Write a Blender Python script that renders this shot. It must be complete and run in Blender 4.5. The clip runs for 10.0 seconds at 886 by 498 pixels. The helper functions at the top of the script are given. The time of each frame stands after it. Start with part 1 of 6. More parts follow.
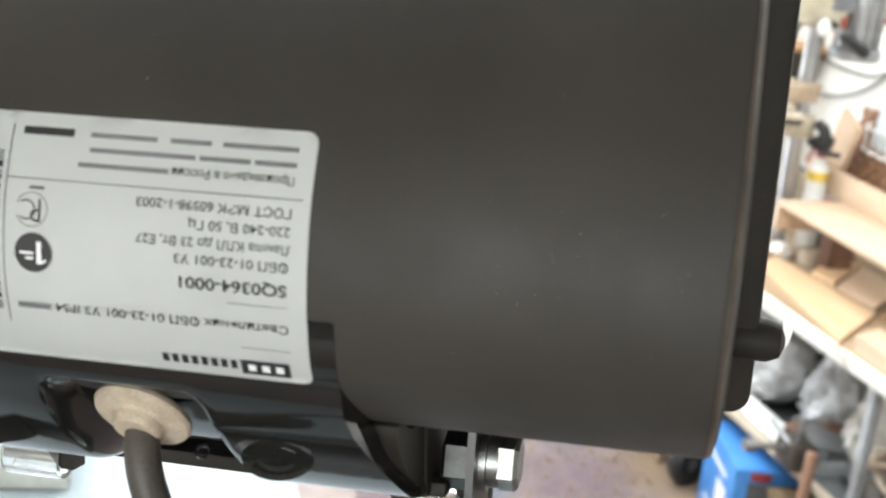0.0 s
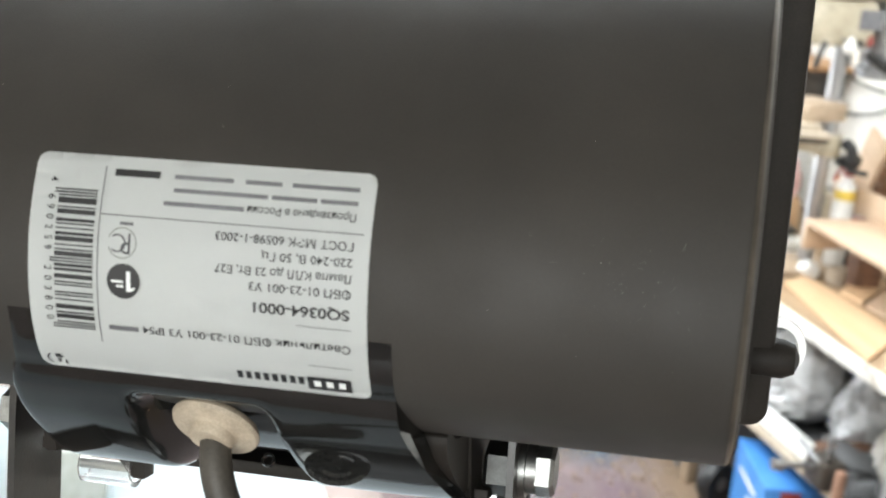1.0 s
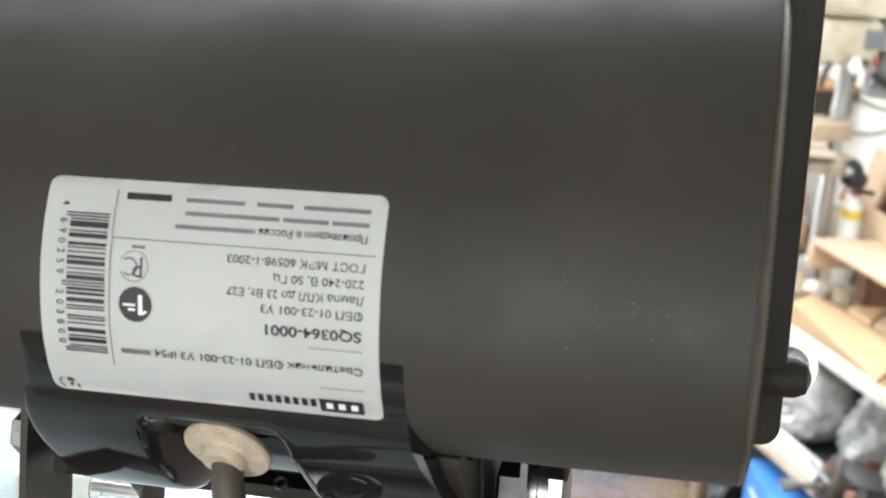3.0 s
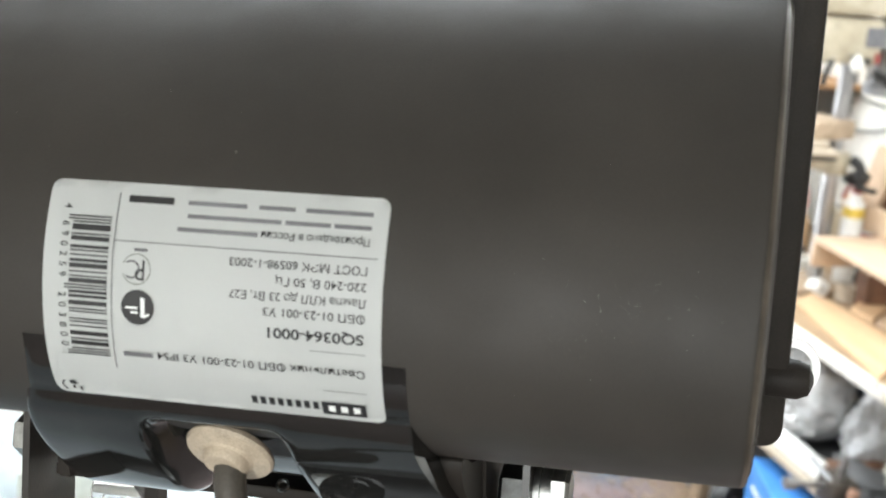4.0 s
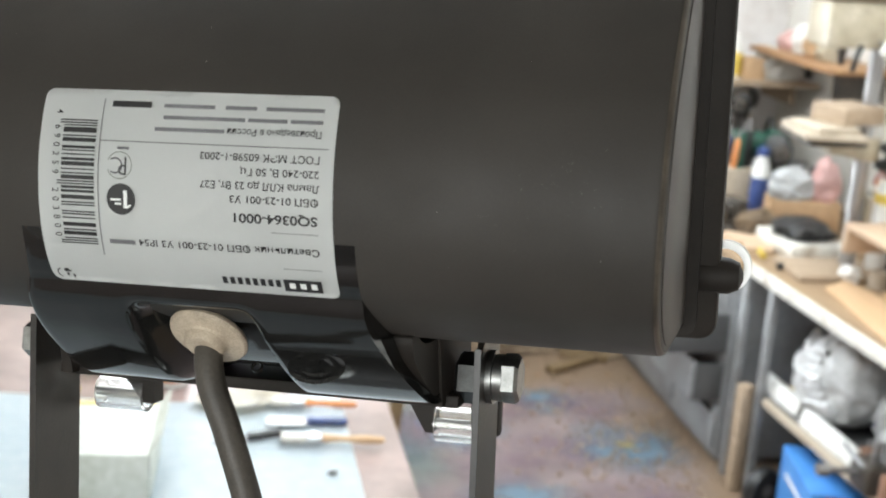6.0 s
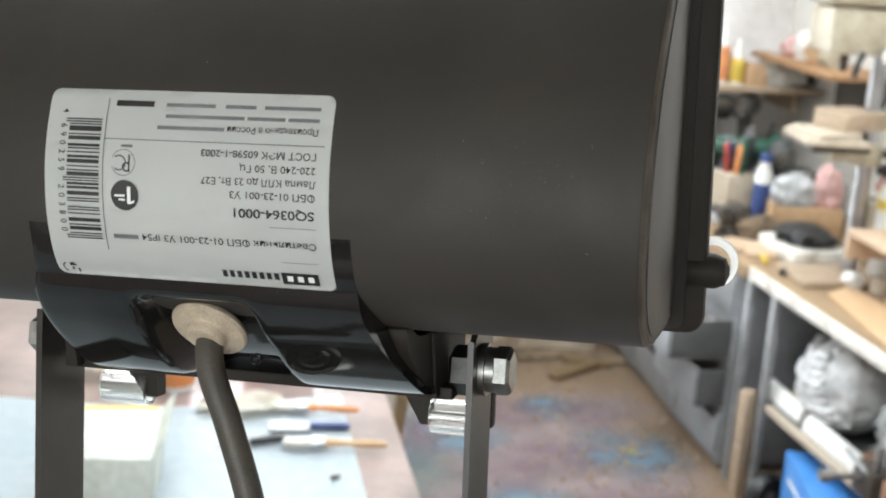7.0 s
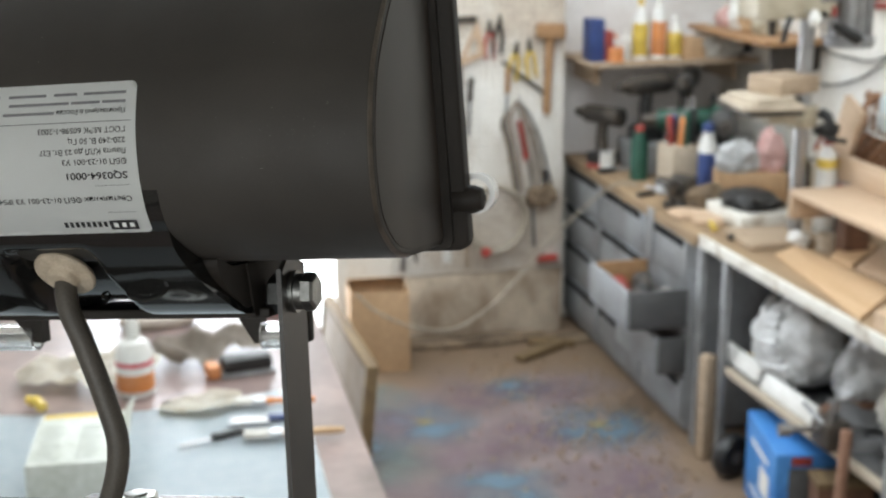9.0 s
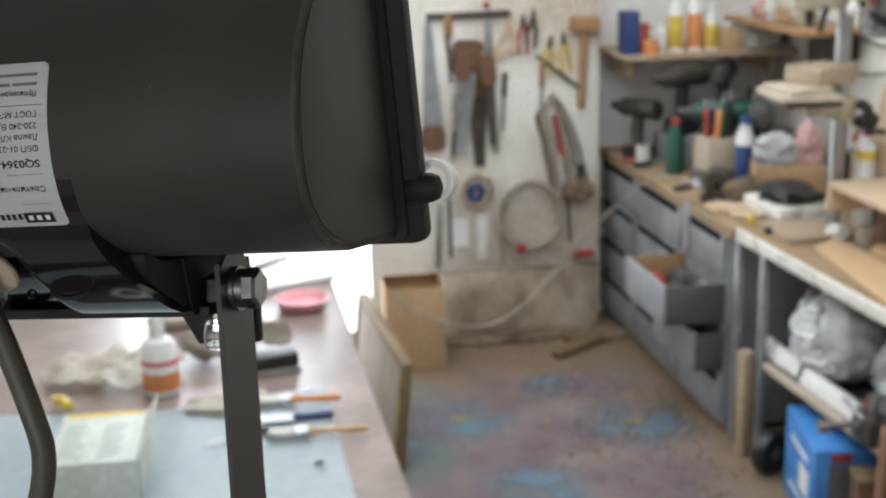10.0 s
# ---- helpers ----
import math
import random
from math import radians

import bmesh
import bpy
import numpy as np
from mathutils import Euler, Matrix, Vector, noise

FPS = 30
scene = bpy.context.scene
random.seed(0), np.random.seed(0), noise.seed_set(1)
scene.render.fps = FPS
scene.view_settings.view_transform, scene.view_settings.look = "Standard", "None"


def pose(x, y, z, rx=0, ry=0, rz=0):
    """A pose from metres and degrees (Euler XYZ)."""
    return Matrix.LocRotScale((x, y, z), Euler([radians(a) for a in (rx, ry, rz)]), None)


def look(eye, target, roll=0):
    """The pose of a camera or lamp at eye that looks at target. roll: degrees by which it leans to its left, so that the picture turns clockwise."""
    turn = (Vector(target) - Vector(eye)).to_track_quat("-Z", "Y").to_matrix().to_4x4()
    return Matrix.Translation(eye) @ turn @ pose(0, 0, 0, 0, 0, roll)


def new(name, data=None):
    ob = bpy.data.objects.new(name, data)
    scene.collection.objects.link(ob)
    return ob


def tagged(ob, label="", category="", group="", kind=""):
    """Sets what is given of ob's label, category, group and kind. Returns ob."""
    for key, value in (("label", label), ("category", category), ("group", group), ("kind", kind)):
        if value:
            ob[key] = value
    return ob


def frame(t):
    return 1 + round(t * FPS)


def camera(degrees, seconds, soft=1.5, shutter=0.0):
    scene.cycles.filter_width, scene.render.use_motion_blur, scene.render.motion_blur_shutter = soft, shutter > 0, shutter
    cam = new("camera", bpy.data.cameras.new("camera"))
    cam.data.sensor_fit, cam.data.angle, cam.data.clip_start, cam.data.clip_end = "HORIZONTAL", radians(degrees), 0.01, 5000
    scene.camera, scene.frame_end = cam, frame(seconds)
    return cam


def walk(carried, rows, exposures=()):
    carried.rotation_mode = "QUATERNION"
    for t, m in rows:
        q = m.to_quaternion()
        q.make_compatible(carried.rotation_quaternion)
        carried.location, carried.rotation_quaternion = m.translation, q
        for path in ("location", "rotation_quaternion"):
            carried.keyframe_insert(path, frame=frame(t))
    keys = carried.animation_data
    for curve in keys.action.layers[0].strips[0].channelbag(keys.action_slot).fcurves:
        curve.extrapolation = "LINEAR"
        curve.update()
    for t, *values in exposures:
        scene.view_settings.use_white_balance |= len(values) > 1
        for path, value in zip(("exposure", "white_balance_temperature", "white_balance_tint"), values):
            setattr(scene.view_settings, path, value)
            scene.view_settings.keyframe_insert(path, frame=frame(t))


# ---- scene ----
# ---- camera ----
cam = camera(38.0, 10.0, soft=1.8)
cam.data.dof.use_dof = True
cam.data.dof.focus_distance = 0.28
cam.data.dof.aperture_fstop = 32.0

PATH = [
    (0.0, 0.0074, -0.1774, 1.8535, -14.4615, -17.0194, 6.1412),
    (0.5, 0.0035, -0.1863, 1.8564, -14.2166, -17.0083, 6.0692),
    (1.0, -0.0010, -0.1975, 1.8613, -13.1368, -16.2781, 5.5869),
    (1.5, -0.0019, -0.1987, 1.8610, -12.8225, -15.6388, 5.4978),
    (2.0, -0.0021, -0.1980, 1.8604, -12.8973, -15.3820, 5.4107),
    (2.5, -0.0018, -0.1977, 1.8609, -12.8507, -15.2960, 5.2311),
    (4.0, -0.0019, -0.1973, 1.8618, -12.6717, -15.4055, 5.0129),
    (4.5, -0.0008, -0.2021, 1.8627, -12.6765, -15.3544, 4.8876),
    (5.0, 0.0036, -0.2182, 1.8557, -12.3176, -15.5321, 4.4746),
    (5.5, 0.0079, -0.2267, 1.8516, -11.4010, -15.6768, 4.0089),
    (7.0, 0.0099, -0.2402, 1.8516, -10.8161, -15.3457, 3.8581),
    (7.5, 0.0040, -0.2521, 1.8513, -10.9782, -15.2129, 3.9288),
    (8.0, -0.0031, -0.2853, 1.8510, -11.9009, -15.3442, 3.7715),
    (8.5, 0.0072, -0.3133, 1.8563, -14.2671, -15.7075, 3.5296),
    (9.0, 0.0398, -0.3223, 1.8574, -12.2379, -15.4878, -0.5045),
    (9.5, 0.0564, -0.3242, 1.8539, -11.2450, -15.5810, -0.9218),
    (10.0, 0.0679, -0.3031, 1.8491, -10.3466, -15.6170, -1.4656),
]


def eye_pose(x, y, z, yaw, pitch, roll):
    a, b = radians(yaw), radians(pitch)
    ahead = Vector((-math.sin(a) * math.cos(b), math.cos(a) * math.cos(b), math.sin(b)))
    return look((x, y, z), Vector((x, y, z)) + ahead, roll)


walk(cam, [(t, eye_pose(*row)) for t, *row in PATH],
     exposures=[(0.0, 0.75), (4.6, 0.8), (5.6, 0.5), (7.2, 0.36), (8.5, -0.02), (9.5, -0.22), (10.0, -0.38)])

# ---- world and light ----
world = bpy.data.worlds.new("sky")
scene.world = world
world.use_nodes = True
sky = world.node_tree.nodes.new("ShaderNodeTexSky")
sky.sky_type, sky.sun_disc = "NISHITA", False
sky.sun_elevation, sky.sun_rotation = radians(38), radians(150)
world.node_tree.links.new(sky.outputs[0], world.node_tree.nodes["Background"].inputs[0])
world.node_tree.nodes["Background"].inputs[1].default_value = 0.1


def area(name, m, w, h, watts, colour):
    data = bpy.data.lights.new(name, "AREA")
    data.shape, data.size, data.size_y, data.energy, data.color = "RECTANGLE", w, h, watts, colour
    ob = new(name, data)
    ob.matrix_world = m
    return ob


sun_data = bpy.data.lights.new("sun", "SUN")
sun_data.energy, sun_data.angle, sun_data.color = 3.0, radians(0.6), (1.0, 0.95, 0.88)
new("sun", sun_data).matrix_world = look((3, 12, 8), (0, 4, 0))
# fill lamps added behind and under the ceiling, daylight from the open door
area("window_daylight", look((-1.1, -2.45, 1.9), (0.6, 3.0, 0.9)), 1.7, 0.9, 38, (0.94, 0.97, 0.96))
area("skylight_daylight", look((0.7, 2.68, 2.72), (0.7, 2.68, 0.0)), 2.6, 3.48, 115, (0.885, 0.96, 1.0))
area("door_daylight", look((0.245, 4.86, 1.25), (0.245, 0.0, 1.0)), 0.95, 2.2, 42, (0.84, 0.91, 1.0))


# ---- materials ----
def mat(name, base, rough=0.6, metal=0.0, second=None, scale=20.0, bump=0.15, fine=None, spec=0.5, trans=0.0, coat=0.0, stretch=(1, 1, 1), mix=(0.35, 0.65), alpha=1.0, speckle=0.35):
    m = bpy.data.materials.new(name)
    m.use_nodes = True
    nt = m.node_tree
    b = nt.nodes["Principled BSDF"]
    b.inputs["Roughness"].default_value, b.inputs["Metallic"].default_value = rough, metal
    b.inputs["Specular IOR Level"].default_value = spec
    b.inputs["Transmission Weight"].default_value = trans
    b.inputs["Coat Weight"].default_value = coat
    b.inputs["Coat Roughness"].default_value = rough
    b.inputs["Alpha"].default_value = alpha
    co = nt.nodes.new("ShaderNodeTexCoord")
    mp = nt.nodes.new("ShaderNodeMapping")
    mp.inputs["Scale"].default_value = stretch
    nt.links.new(co.outputs["Object"], mp.inputs[0])
    n1 = nt.nodes.new("ShaderNodeTexNoise")
    n1.inputs["Scale"].default_value, n1.inputs["Detail"].default_value = scale, 5
    n2 = nt.nodes.new("ShaderNodeTexNoise")
    n2.inputs["Scale"].default_value, n2.inputs["Detail"].default_value = fine or scale * 9, 4
    for n in (n1, n2):
        nt.links.new(mp.outputs[0], n.inputs["Vector"])
    ramp = nt.nodes.new("ShaderNodeValToRGB")
    second = second or tuple(c * 0.75 for c in base)
    ramp.color_ramp.elements[0].position, ramp.color_ramp.elements[1].position = mix
    ramp.color_ramp.elements[0].color, ramp.color_ramp.elements[1].color = (*second, 1), (*base, 1)
    nt.links.new(n1.outputs["Fac"], ramp.inputs[0])
    grain = nt.nodes.new("ShaderNodeMix")
    grain.data_type, grain.blend_type = "RGBA", "OVERLAY"
    grain.inputs[0].default_value = speckle
    nt.links.new(ramp.outputs[0], grain.inputs[6])
    nt.links.new(n2.outputs["Fac"], grain.inputs[7])
    nt.links.new(grain.outputs[2], b.inputs["Base Color"])
    if bump:
        bp = nt.nodes.new("ShaderNodeBump")
        bp.inputs["Strength"].default_value, bp.inputs["Distance"].default_value = bump, 0.002
        nt.links.new(n2.outputs["Fac"], bp.inputs["Height"])
        nt.links.new(bp.outputs[0], b.inputs["Normal"])
    return m


def wood(name, light, dark, rough=0.6, grain=3.0):
    return mat(name, light, rough, second=dark, scale=grain, fine=60, stretch=(14, 1.2, 14), bump=0.2, mix=(0.3, 0.75))


M = {}
M["cast"] = mat("grey_black_coated_metal", (0.0388, 0.0350, 0.0307), 0.55, second=(0.0304, 0.0275, 0.0241), scale=25, fine=2500, bump=0.04, spec=0.26, speckle=0.15)
M["end_paint"] = mat("smooth_grey_black_end_plate", (0.031, 0.0235, 0.0182), 0.5, second=(0.024, 0.0182, 0.0142), scale=40, fine=1800, bump=0.03, spec=0.38, speckle=0.2)
sheen = M["cast"].node_tree
blot = sheen.nodes.new("ShaderNodeTexNoise")
blot.inputs["Scale"].default_value, blot.inputs["Detail"].default_value = 38, 6
span = sheen.nodes.new("ShaderNodeMapRange")
span.inputs["From Min"].default_value, span.inputs["From Max"].default_value = 0.3, 0.7
span.inputs["To Min"].default_value, span.inputs["To Max"].default_value = 0.46, 0.66
sheen.links.new(sheen.nodes["Mapping"].outputs[0], blot.inputs["Vector"])
sheen.links.new(blot.outputs["Fac"], span.inputs["Value"])
sheen.links.new(span.outputs[0], sheen.nodes["Principled BSDF"].inputs["Roughness"])
M["rim"] = mat("worn_black_rim", (0.022, 0.0182, 0.015), 0.6, spec=0.25, scale=60, fine=2500, bump=0.05)
# tone for the end edges, standing in for the light they catch
M["worn"] = mat("paint_rubbed_thin_on_edge", (0.092, 0.076, 0.059), 0.38, 0.35, second=(0.052, 0.043, 0.034), scale=120, fine=1500, bump=0.05)
# zinc with the shade around the lock nut put into its colour
M["lock_nut"] = mat("dull_dark_zinc", (0.085, 0.087, 0.085), 0.45, 1.0, second=(0.06, 0.06, 0.058), scale=300, fine=3000, bump=0.05)
M["plastic"] = mat("glossy_black_plastic", (0.012, 0.012, 0.0118), 0.07, second=(0.010, 0.010, 0.0095), scale=40, fine=900, bump=0.01, spec=0.42)
M["strap"] = mat("black_painted_steel", (0.012, 0.0105, 0.0092), 0.34, second=(0.022, 0.0185, 0.0155), scale=120, fine=1500, bump=0.05)
M["zinc"] = mat("zinc_plated_steel", (0.31, 0.315, 0.305), 0.36, 1.0, second=(0.21, 0.21, 0.205), scale=300, fine=3000, bump=0.05)
M["bright_zinc"] = mat("bright_zinc_plate", (0.72, 0.73, 0.70), 0.36, 0.85, second=(0.60, 0.61, 0.58), scale=300, fine=3000, bump=0.03)
M["clear"] = mat("clear_plastic", (0.97, 0.97, 0.97), 0.06, second=(0.95, 0.95, 0.95), scale=50, bump=0.0, trans=1.0)
M["frosted"] = mat("frosted_plastic", (0.98, 0.98, 0.97), 0.07, second=(0.96, 0.96, 0.95), scale=50, bump=0.0, trans=0.9)
# whiter than the other sleeves: backlight is painted into this plastic
M["milky"] = mat("milky_clear_plastic", (0.97, 0.97, 0.96), 0.2, second=(0.95, 0.95, 0.94), scale=50, bump=0.0, trans=0.2)
M["rubber"] = mat("beige_rubber", (0.50, 0.42, 0.32), 0.6, second=(0.40, 0.33, 0.25), scale=300, fine=2500, bump=0.1)
M["cable"] = mat("dark_rubber_cable", (0.066, 0.058, 0.048), 0.5, second=(0.048, 0.043, 0.036), scale=90, fine=1500, bump=0.08)
M["sticker"] = mat("white_sticker_paper", (0.79, 0.81, 0.80), 0.45, second=(0.76, 0.78, 0.77), scale=40, fine=2000, bump=0.0, speckle=0.05)
M["ink"] = mat("black_print", (0.015, 0.015, 0.016), 0.45, scale=50, bump=0.0)
M["grey_ink"] = mat("grey_print", (0.16, 0.16, 0.17), 0.5, scale=50, bump=0.0)
M["wall"] = mat("dirty_whitewashed_wall", (0.83, 0.82, 0.79), 0.9, second=(0.68, 0.64, 0.57), scale=1.6, fine=45, bump=0.4)
M["ceiling"] = mat("whitewashed_ceiling", (0.7, 0.68, 0.64), 0.9, scale=2, fine=40)
M["peg"] = mat("white_pegboard", (0.83, 0.81, 0.76), 0.7, second=(0.55, 0.48, 0.40), scale=2.2, fine=30, bump=0.1)
M["hole"] = mat("dark_hole", (0.12, 0.1, 0.08), 0.9)
M["slot"] = mat("deep_dark_gap", (0.010, 0.010, 0.010), 0.95, spec=0.08)
M["bench_top"] = wood("worn_bench_wood", (0.40, 0.28, 0.165), (0.24, 0.16, 0.095), 0.7)
M["bench_edge"] = mat("chipped_white_edge", (0.72, 0.70, 0.64), 0.7, second=(0.42, 0.36, 0.28), scale=14, fine=90, bump=0.3, mix=(0.3, 0.5))
M["ply"] = wood("pale_plywood", (0.62, 0.43, 0.26), (0.52, 0.34, 0.19), 0.7, 2.0)
M["pine"] = wood("planed_pine", (0.60, 0.45, 0.32), (0.50, 0.35, 0.23), 0.65, 2.5)
M["brown"] = wood("dark_brown_wood", (0.20, 0.10, 0.055), (0.10, 0.05, 0.03), 0.6)
M["grey_wood"] = wood("weathered_grey_brown_wood", (0.46, 0.35, 0.25), (0.32, 0.24, 0.165), 0.75)
M["bleached"] = wood("bleached_pale_wood", (0.54, 0.47, 0.37), (0.40, 0.33, 0.25), 0.7)
M["handle_wood"] = wood("reddish_brown_handle_wood", (0.34, 0.19, 0.125), (0.24, 0.13, 0.085), 0.6)
M["lattice"] = wood("brown_lattice_wood", (0.31, 0.155, 0.08), (0.20, 0.10, 0.05), 0.65)
M["oak"] = wood("tan_wood", (0.42, 0.25, 0.12), (0.30, 0.16, 0.08), 0.6)
M["card"] = mat("corrugated_cardboard", (0.50, 0.33, 0.19), 0.85, second=(0.42, 0.27, 0.15), scale=5, fine=120, stretch=(1, 1, 0.3))
M["steel"] = mat("dull_steel", (0.45, 0.46, 0.47), 0.4, 0.9, second=(0.30, 0.29, 0.28), scale=14, fine=200)
M["leg"] = mat("grey_painted_steel", (0.34, 0.35, 0.36), 0.45, 0.2, second=(0.24, 0.24, 0.24), scale=12, fine=120)
M["chrome"] = mat("polished_column_steel", (0.46, 0.46, 0.465), 0.36, 1.0, scale=10, fine=200, bump=0.03)
M["cabinet"] = mat("grey_painted_cabinet", (0.31, 0.325, 0.34), 0.5, second=(0.20, 0.20, 0.20), scale=4, fine=60)
M["drawer_dark"] = mat("dark_grey_drawer_front", (0.10, 0.10, 0.10), 0.6, scale=8)
M["cream"] = mat("cream_enamel", (0.50, 0.45, 0.35), 0.4, second=(0.36, 0.31, 0.22), scale=12, fine=100)
M["dark"] = mat("dark_oily_metal", (0.045, 0.042, 0.04), 0.5, 0.3, second=(0.09, 0.075, 0.06), scale=18, fine=150)
M["black"] = mat("black_plastic", (0.02, 0.02, 0.02), 0.4, scale=30)
M["green"] = mat("dark_green_plastic", (0.02, 0.09, 0.06), 0.4, scale=20)
M["blue"] = mat("blue_printed_carton", (0.045, 0.20, 0.56), 0.5, second=(0.07, 0.26, 0.60), scale=6, fine=80, bump=0.05)
M["navy"] = mat("dark_blue_plastic", (0.03, 0.06, 0.2), 0.4, scale=20)
M["red"] = mat("red_plastic", (0.40, 0.055, 0.04), 0.5, second=(0.25, 0.05, 0.04), scale=20)
M["pink"] = mat("pink_plastic", (0.75, 0.16, 0.2), 0.35, scale=20)
M["orange"] = mat("orange_paint", (0.72, 0.27, 0.08), 0.5, second=(0.58, 0.24, 0.10), scale=20)
M["yellow"] = mat("yellow_plastic", (0.70, 0.50, 0.09), 0.45, scale=20)
M["white"] = mat("white_plastic", (0.78, 0.78, 0.76), 0.45, second=(0.68, 0.67, 0.63), scale=12)
M["paper"] = mat("white_paper", (0.80, 0.80, 0.78), 0.8, second=(0.72, 0.71, 0.67), scale=5, fine=60, bump=0.1)
M["sheet"] = mat("pale_blue_plastic_sheet", (0.70, 0.78, 0.82), 0.30, second=(0.64, 0.73, 0.775), scale=3, fine=40, bump=0.05)
M["card_white"] = mat("white_printed_card", (0.60, 0.62, 0.57), 0.6, second=(0.52, 0.54, 0.48), scale=14, fine=90, bump=0.05)
M["faint_ink"] = mat("faint_grey_print", (0.36, 0.38, 0.34), 0.6, scale=50, bump=0.0)
M["cloth"] = mat("cream_cotton_cloth", (0.82, 0.78, 0.70), 0.95, second=(0.70, 0.64, 0.54), scale=9, fine=120, bump=0.3)
M["pale_pink"] = mat("pale_pink_plastic_dish", (0.80, 0.38, 0.42), 0.35, scale=20)
M["rag"] = mat("dirty_white_cloth", (0.66, 0.65, 0.61), 0.95, second=(0.40, 0.37, 0.32), scale=7, fine=70, bump=0.5)
M["film"] = mat("white_crumpled_film", (0.66, 0.67, 0.67), 0.3, second=(0.38, 0.38, 0.37), scale=9, fine=48, bump=0.35, mix=(0.3, 0.6))
M["clear_film"] = mat("grey_translucent_film", (0.80, 0.82, 0.83), 0.22, second=(0.62, 0.63, 0.63), scale=12, fine=50, bump=0.3, trans=0.35)
M["table"] = mat("varnished_brown_tabletop", (0.26, 0.18, 0.16), 0.33, second=(0.15, 0.10, 0.085), scale=7, fine=50, bump=0.04, spec=0.6, coat=0.35, mix=(0.42, 0.58))
M["hose"] = mat("translucent_hose", (0.50, 0.44, 0.35), 0.4, scale=8, alpha=0.75)
M["canvas"] = mat("grey_board_face", (0.36, 0.31, 0.265), 0.8, second=(0.26, 0.21, 0.165), scale=4)
M["olive"] = wood("weathered_olive_wood", (0.22, 0.15, 0.07), (0.13, 0.085, 0.045), 0.7)
M["grime"] = mat("grimy_brown_plaster", (0.68, 0.58, 0.46), 0.9, second=(0.25, 0.185, 0.13), scale=2.6, fine=50, bump=0.5, stretch=(1.8, 1.8, 1.1))
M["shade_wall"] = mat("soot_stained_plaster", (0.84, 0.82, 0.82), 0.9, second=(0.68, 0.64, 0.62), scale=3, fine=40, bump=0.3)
M["sand"] = mat("dusty_debris", (0.24, 0.175, 0.115), 0.95, second=(0.12, 0.085, 0.055), scale=14, fine=90, bump=0.6)
M["pale_rose"] = mat("pale_pink_plastic", (0.72, 0.45, 0.42), 0.5, scale=12)
# emission stands in for bright daylight on the backdrop and the yard
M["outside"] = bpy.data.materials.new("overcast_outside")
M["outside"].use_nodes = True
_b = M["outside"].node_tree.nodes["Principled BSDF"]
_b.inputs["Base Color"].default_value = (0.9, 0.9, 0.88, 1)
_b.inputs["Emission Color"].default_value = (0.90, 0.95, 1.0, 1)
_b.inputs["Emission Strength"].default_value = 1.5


def floor_material():
    m = mat("painted_concrete_floor", (0.235, 0.185, 0.178), 0.55, second=(0.155, 0.118, 0.112), scale=1.8, fine=35, bump=0.2)
    nt = m.node_tree
    b = nt.nodes["Principled BSDF"]
    co = nt.nodes.new("ShaderNodeTexCoord")
    nz = nt.nodes.new("ShaderNodeTexNoise")
    nz.inputs["Scale"].default_value, nz.inputs["Detail"].default_value = 3.2, 7
    nt.links.new(co.outputs["Object"], nz.inputs["Vector"])
    # sawdust swept towards the end wall and the bench
    sep = nt.nodes.new("ShaderNodeSeparateXYZ")
    nt.links.new(co.outputs["Object"], sep.inputs[0])
    terms = []
    for axis, lo, hi in ((1, 3.9, 4.7), (0, 1.35, 1.95)):
        r = nt.nodes.new("ShaderNodeMapRange")
        r.inputs["From Min"].default_value, r.inputs["From Max"].default_value = lo, hi
        nt.links.new(sep.outputs[axis], r.inputs["Value"])
        terms.append(r.outputs[0])
    mx = nt.nodes.new("ShaderNodeMath")
    mx.operation = "MAXIMUM"
    nt.links.new(terms[0], mx.inputs[0])
    nt.links.new(terms[1], mx.inputs[1])
    add = nt.nodes.new("ShaderNodeMath")
    add.operation = "ADD"
    nt.links.new(mx.outputs[0], add.inputs[0])
    nt.links.new(nz.outputs["Fac"], add.inputs[1])
    rp = nt.nodes.new("ShaderNodeMapRange")
    rp.inputs["From Min"].default_value, rp.inputs["From Max"].default_value = 0.75, 1.15
    nt.links.new(add.outputs[0], rp.inputs["Value"])
    mixn = nt.nodes.new("ShaderNodeMix")
    mixn.data_type = "RGBA"
    old = b.inputs["Base Color"].links[0].from_socket
    nt.links.new(rp.outputs[0], mixn.inputs[0])
    nt.links.new(old, mixn.inputs[6])
    mixn.inputs[7].default_value = (0.21, 0.145, 0.095, 1)
    nt.links.new(mixn.outputs[2], b.inputs["Base Color"])
    return m


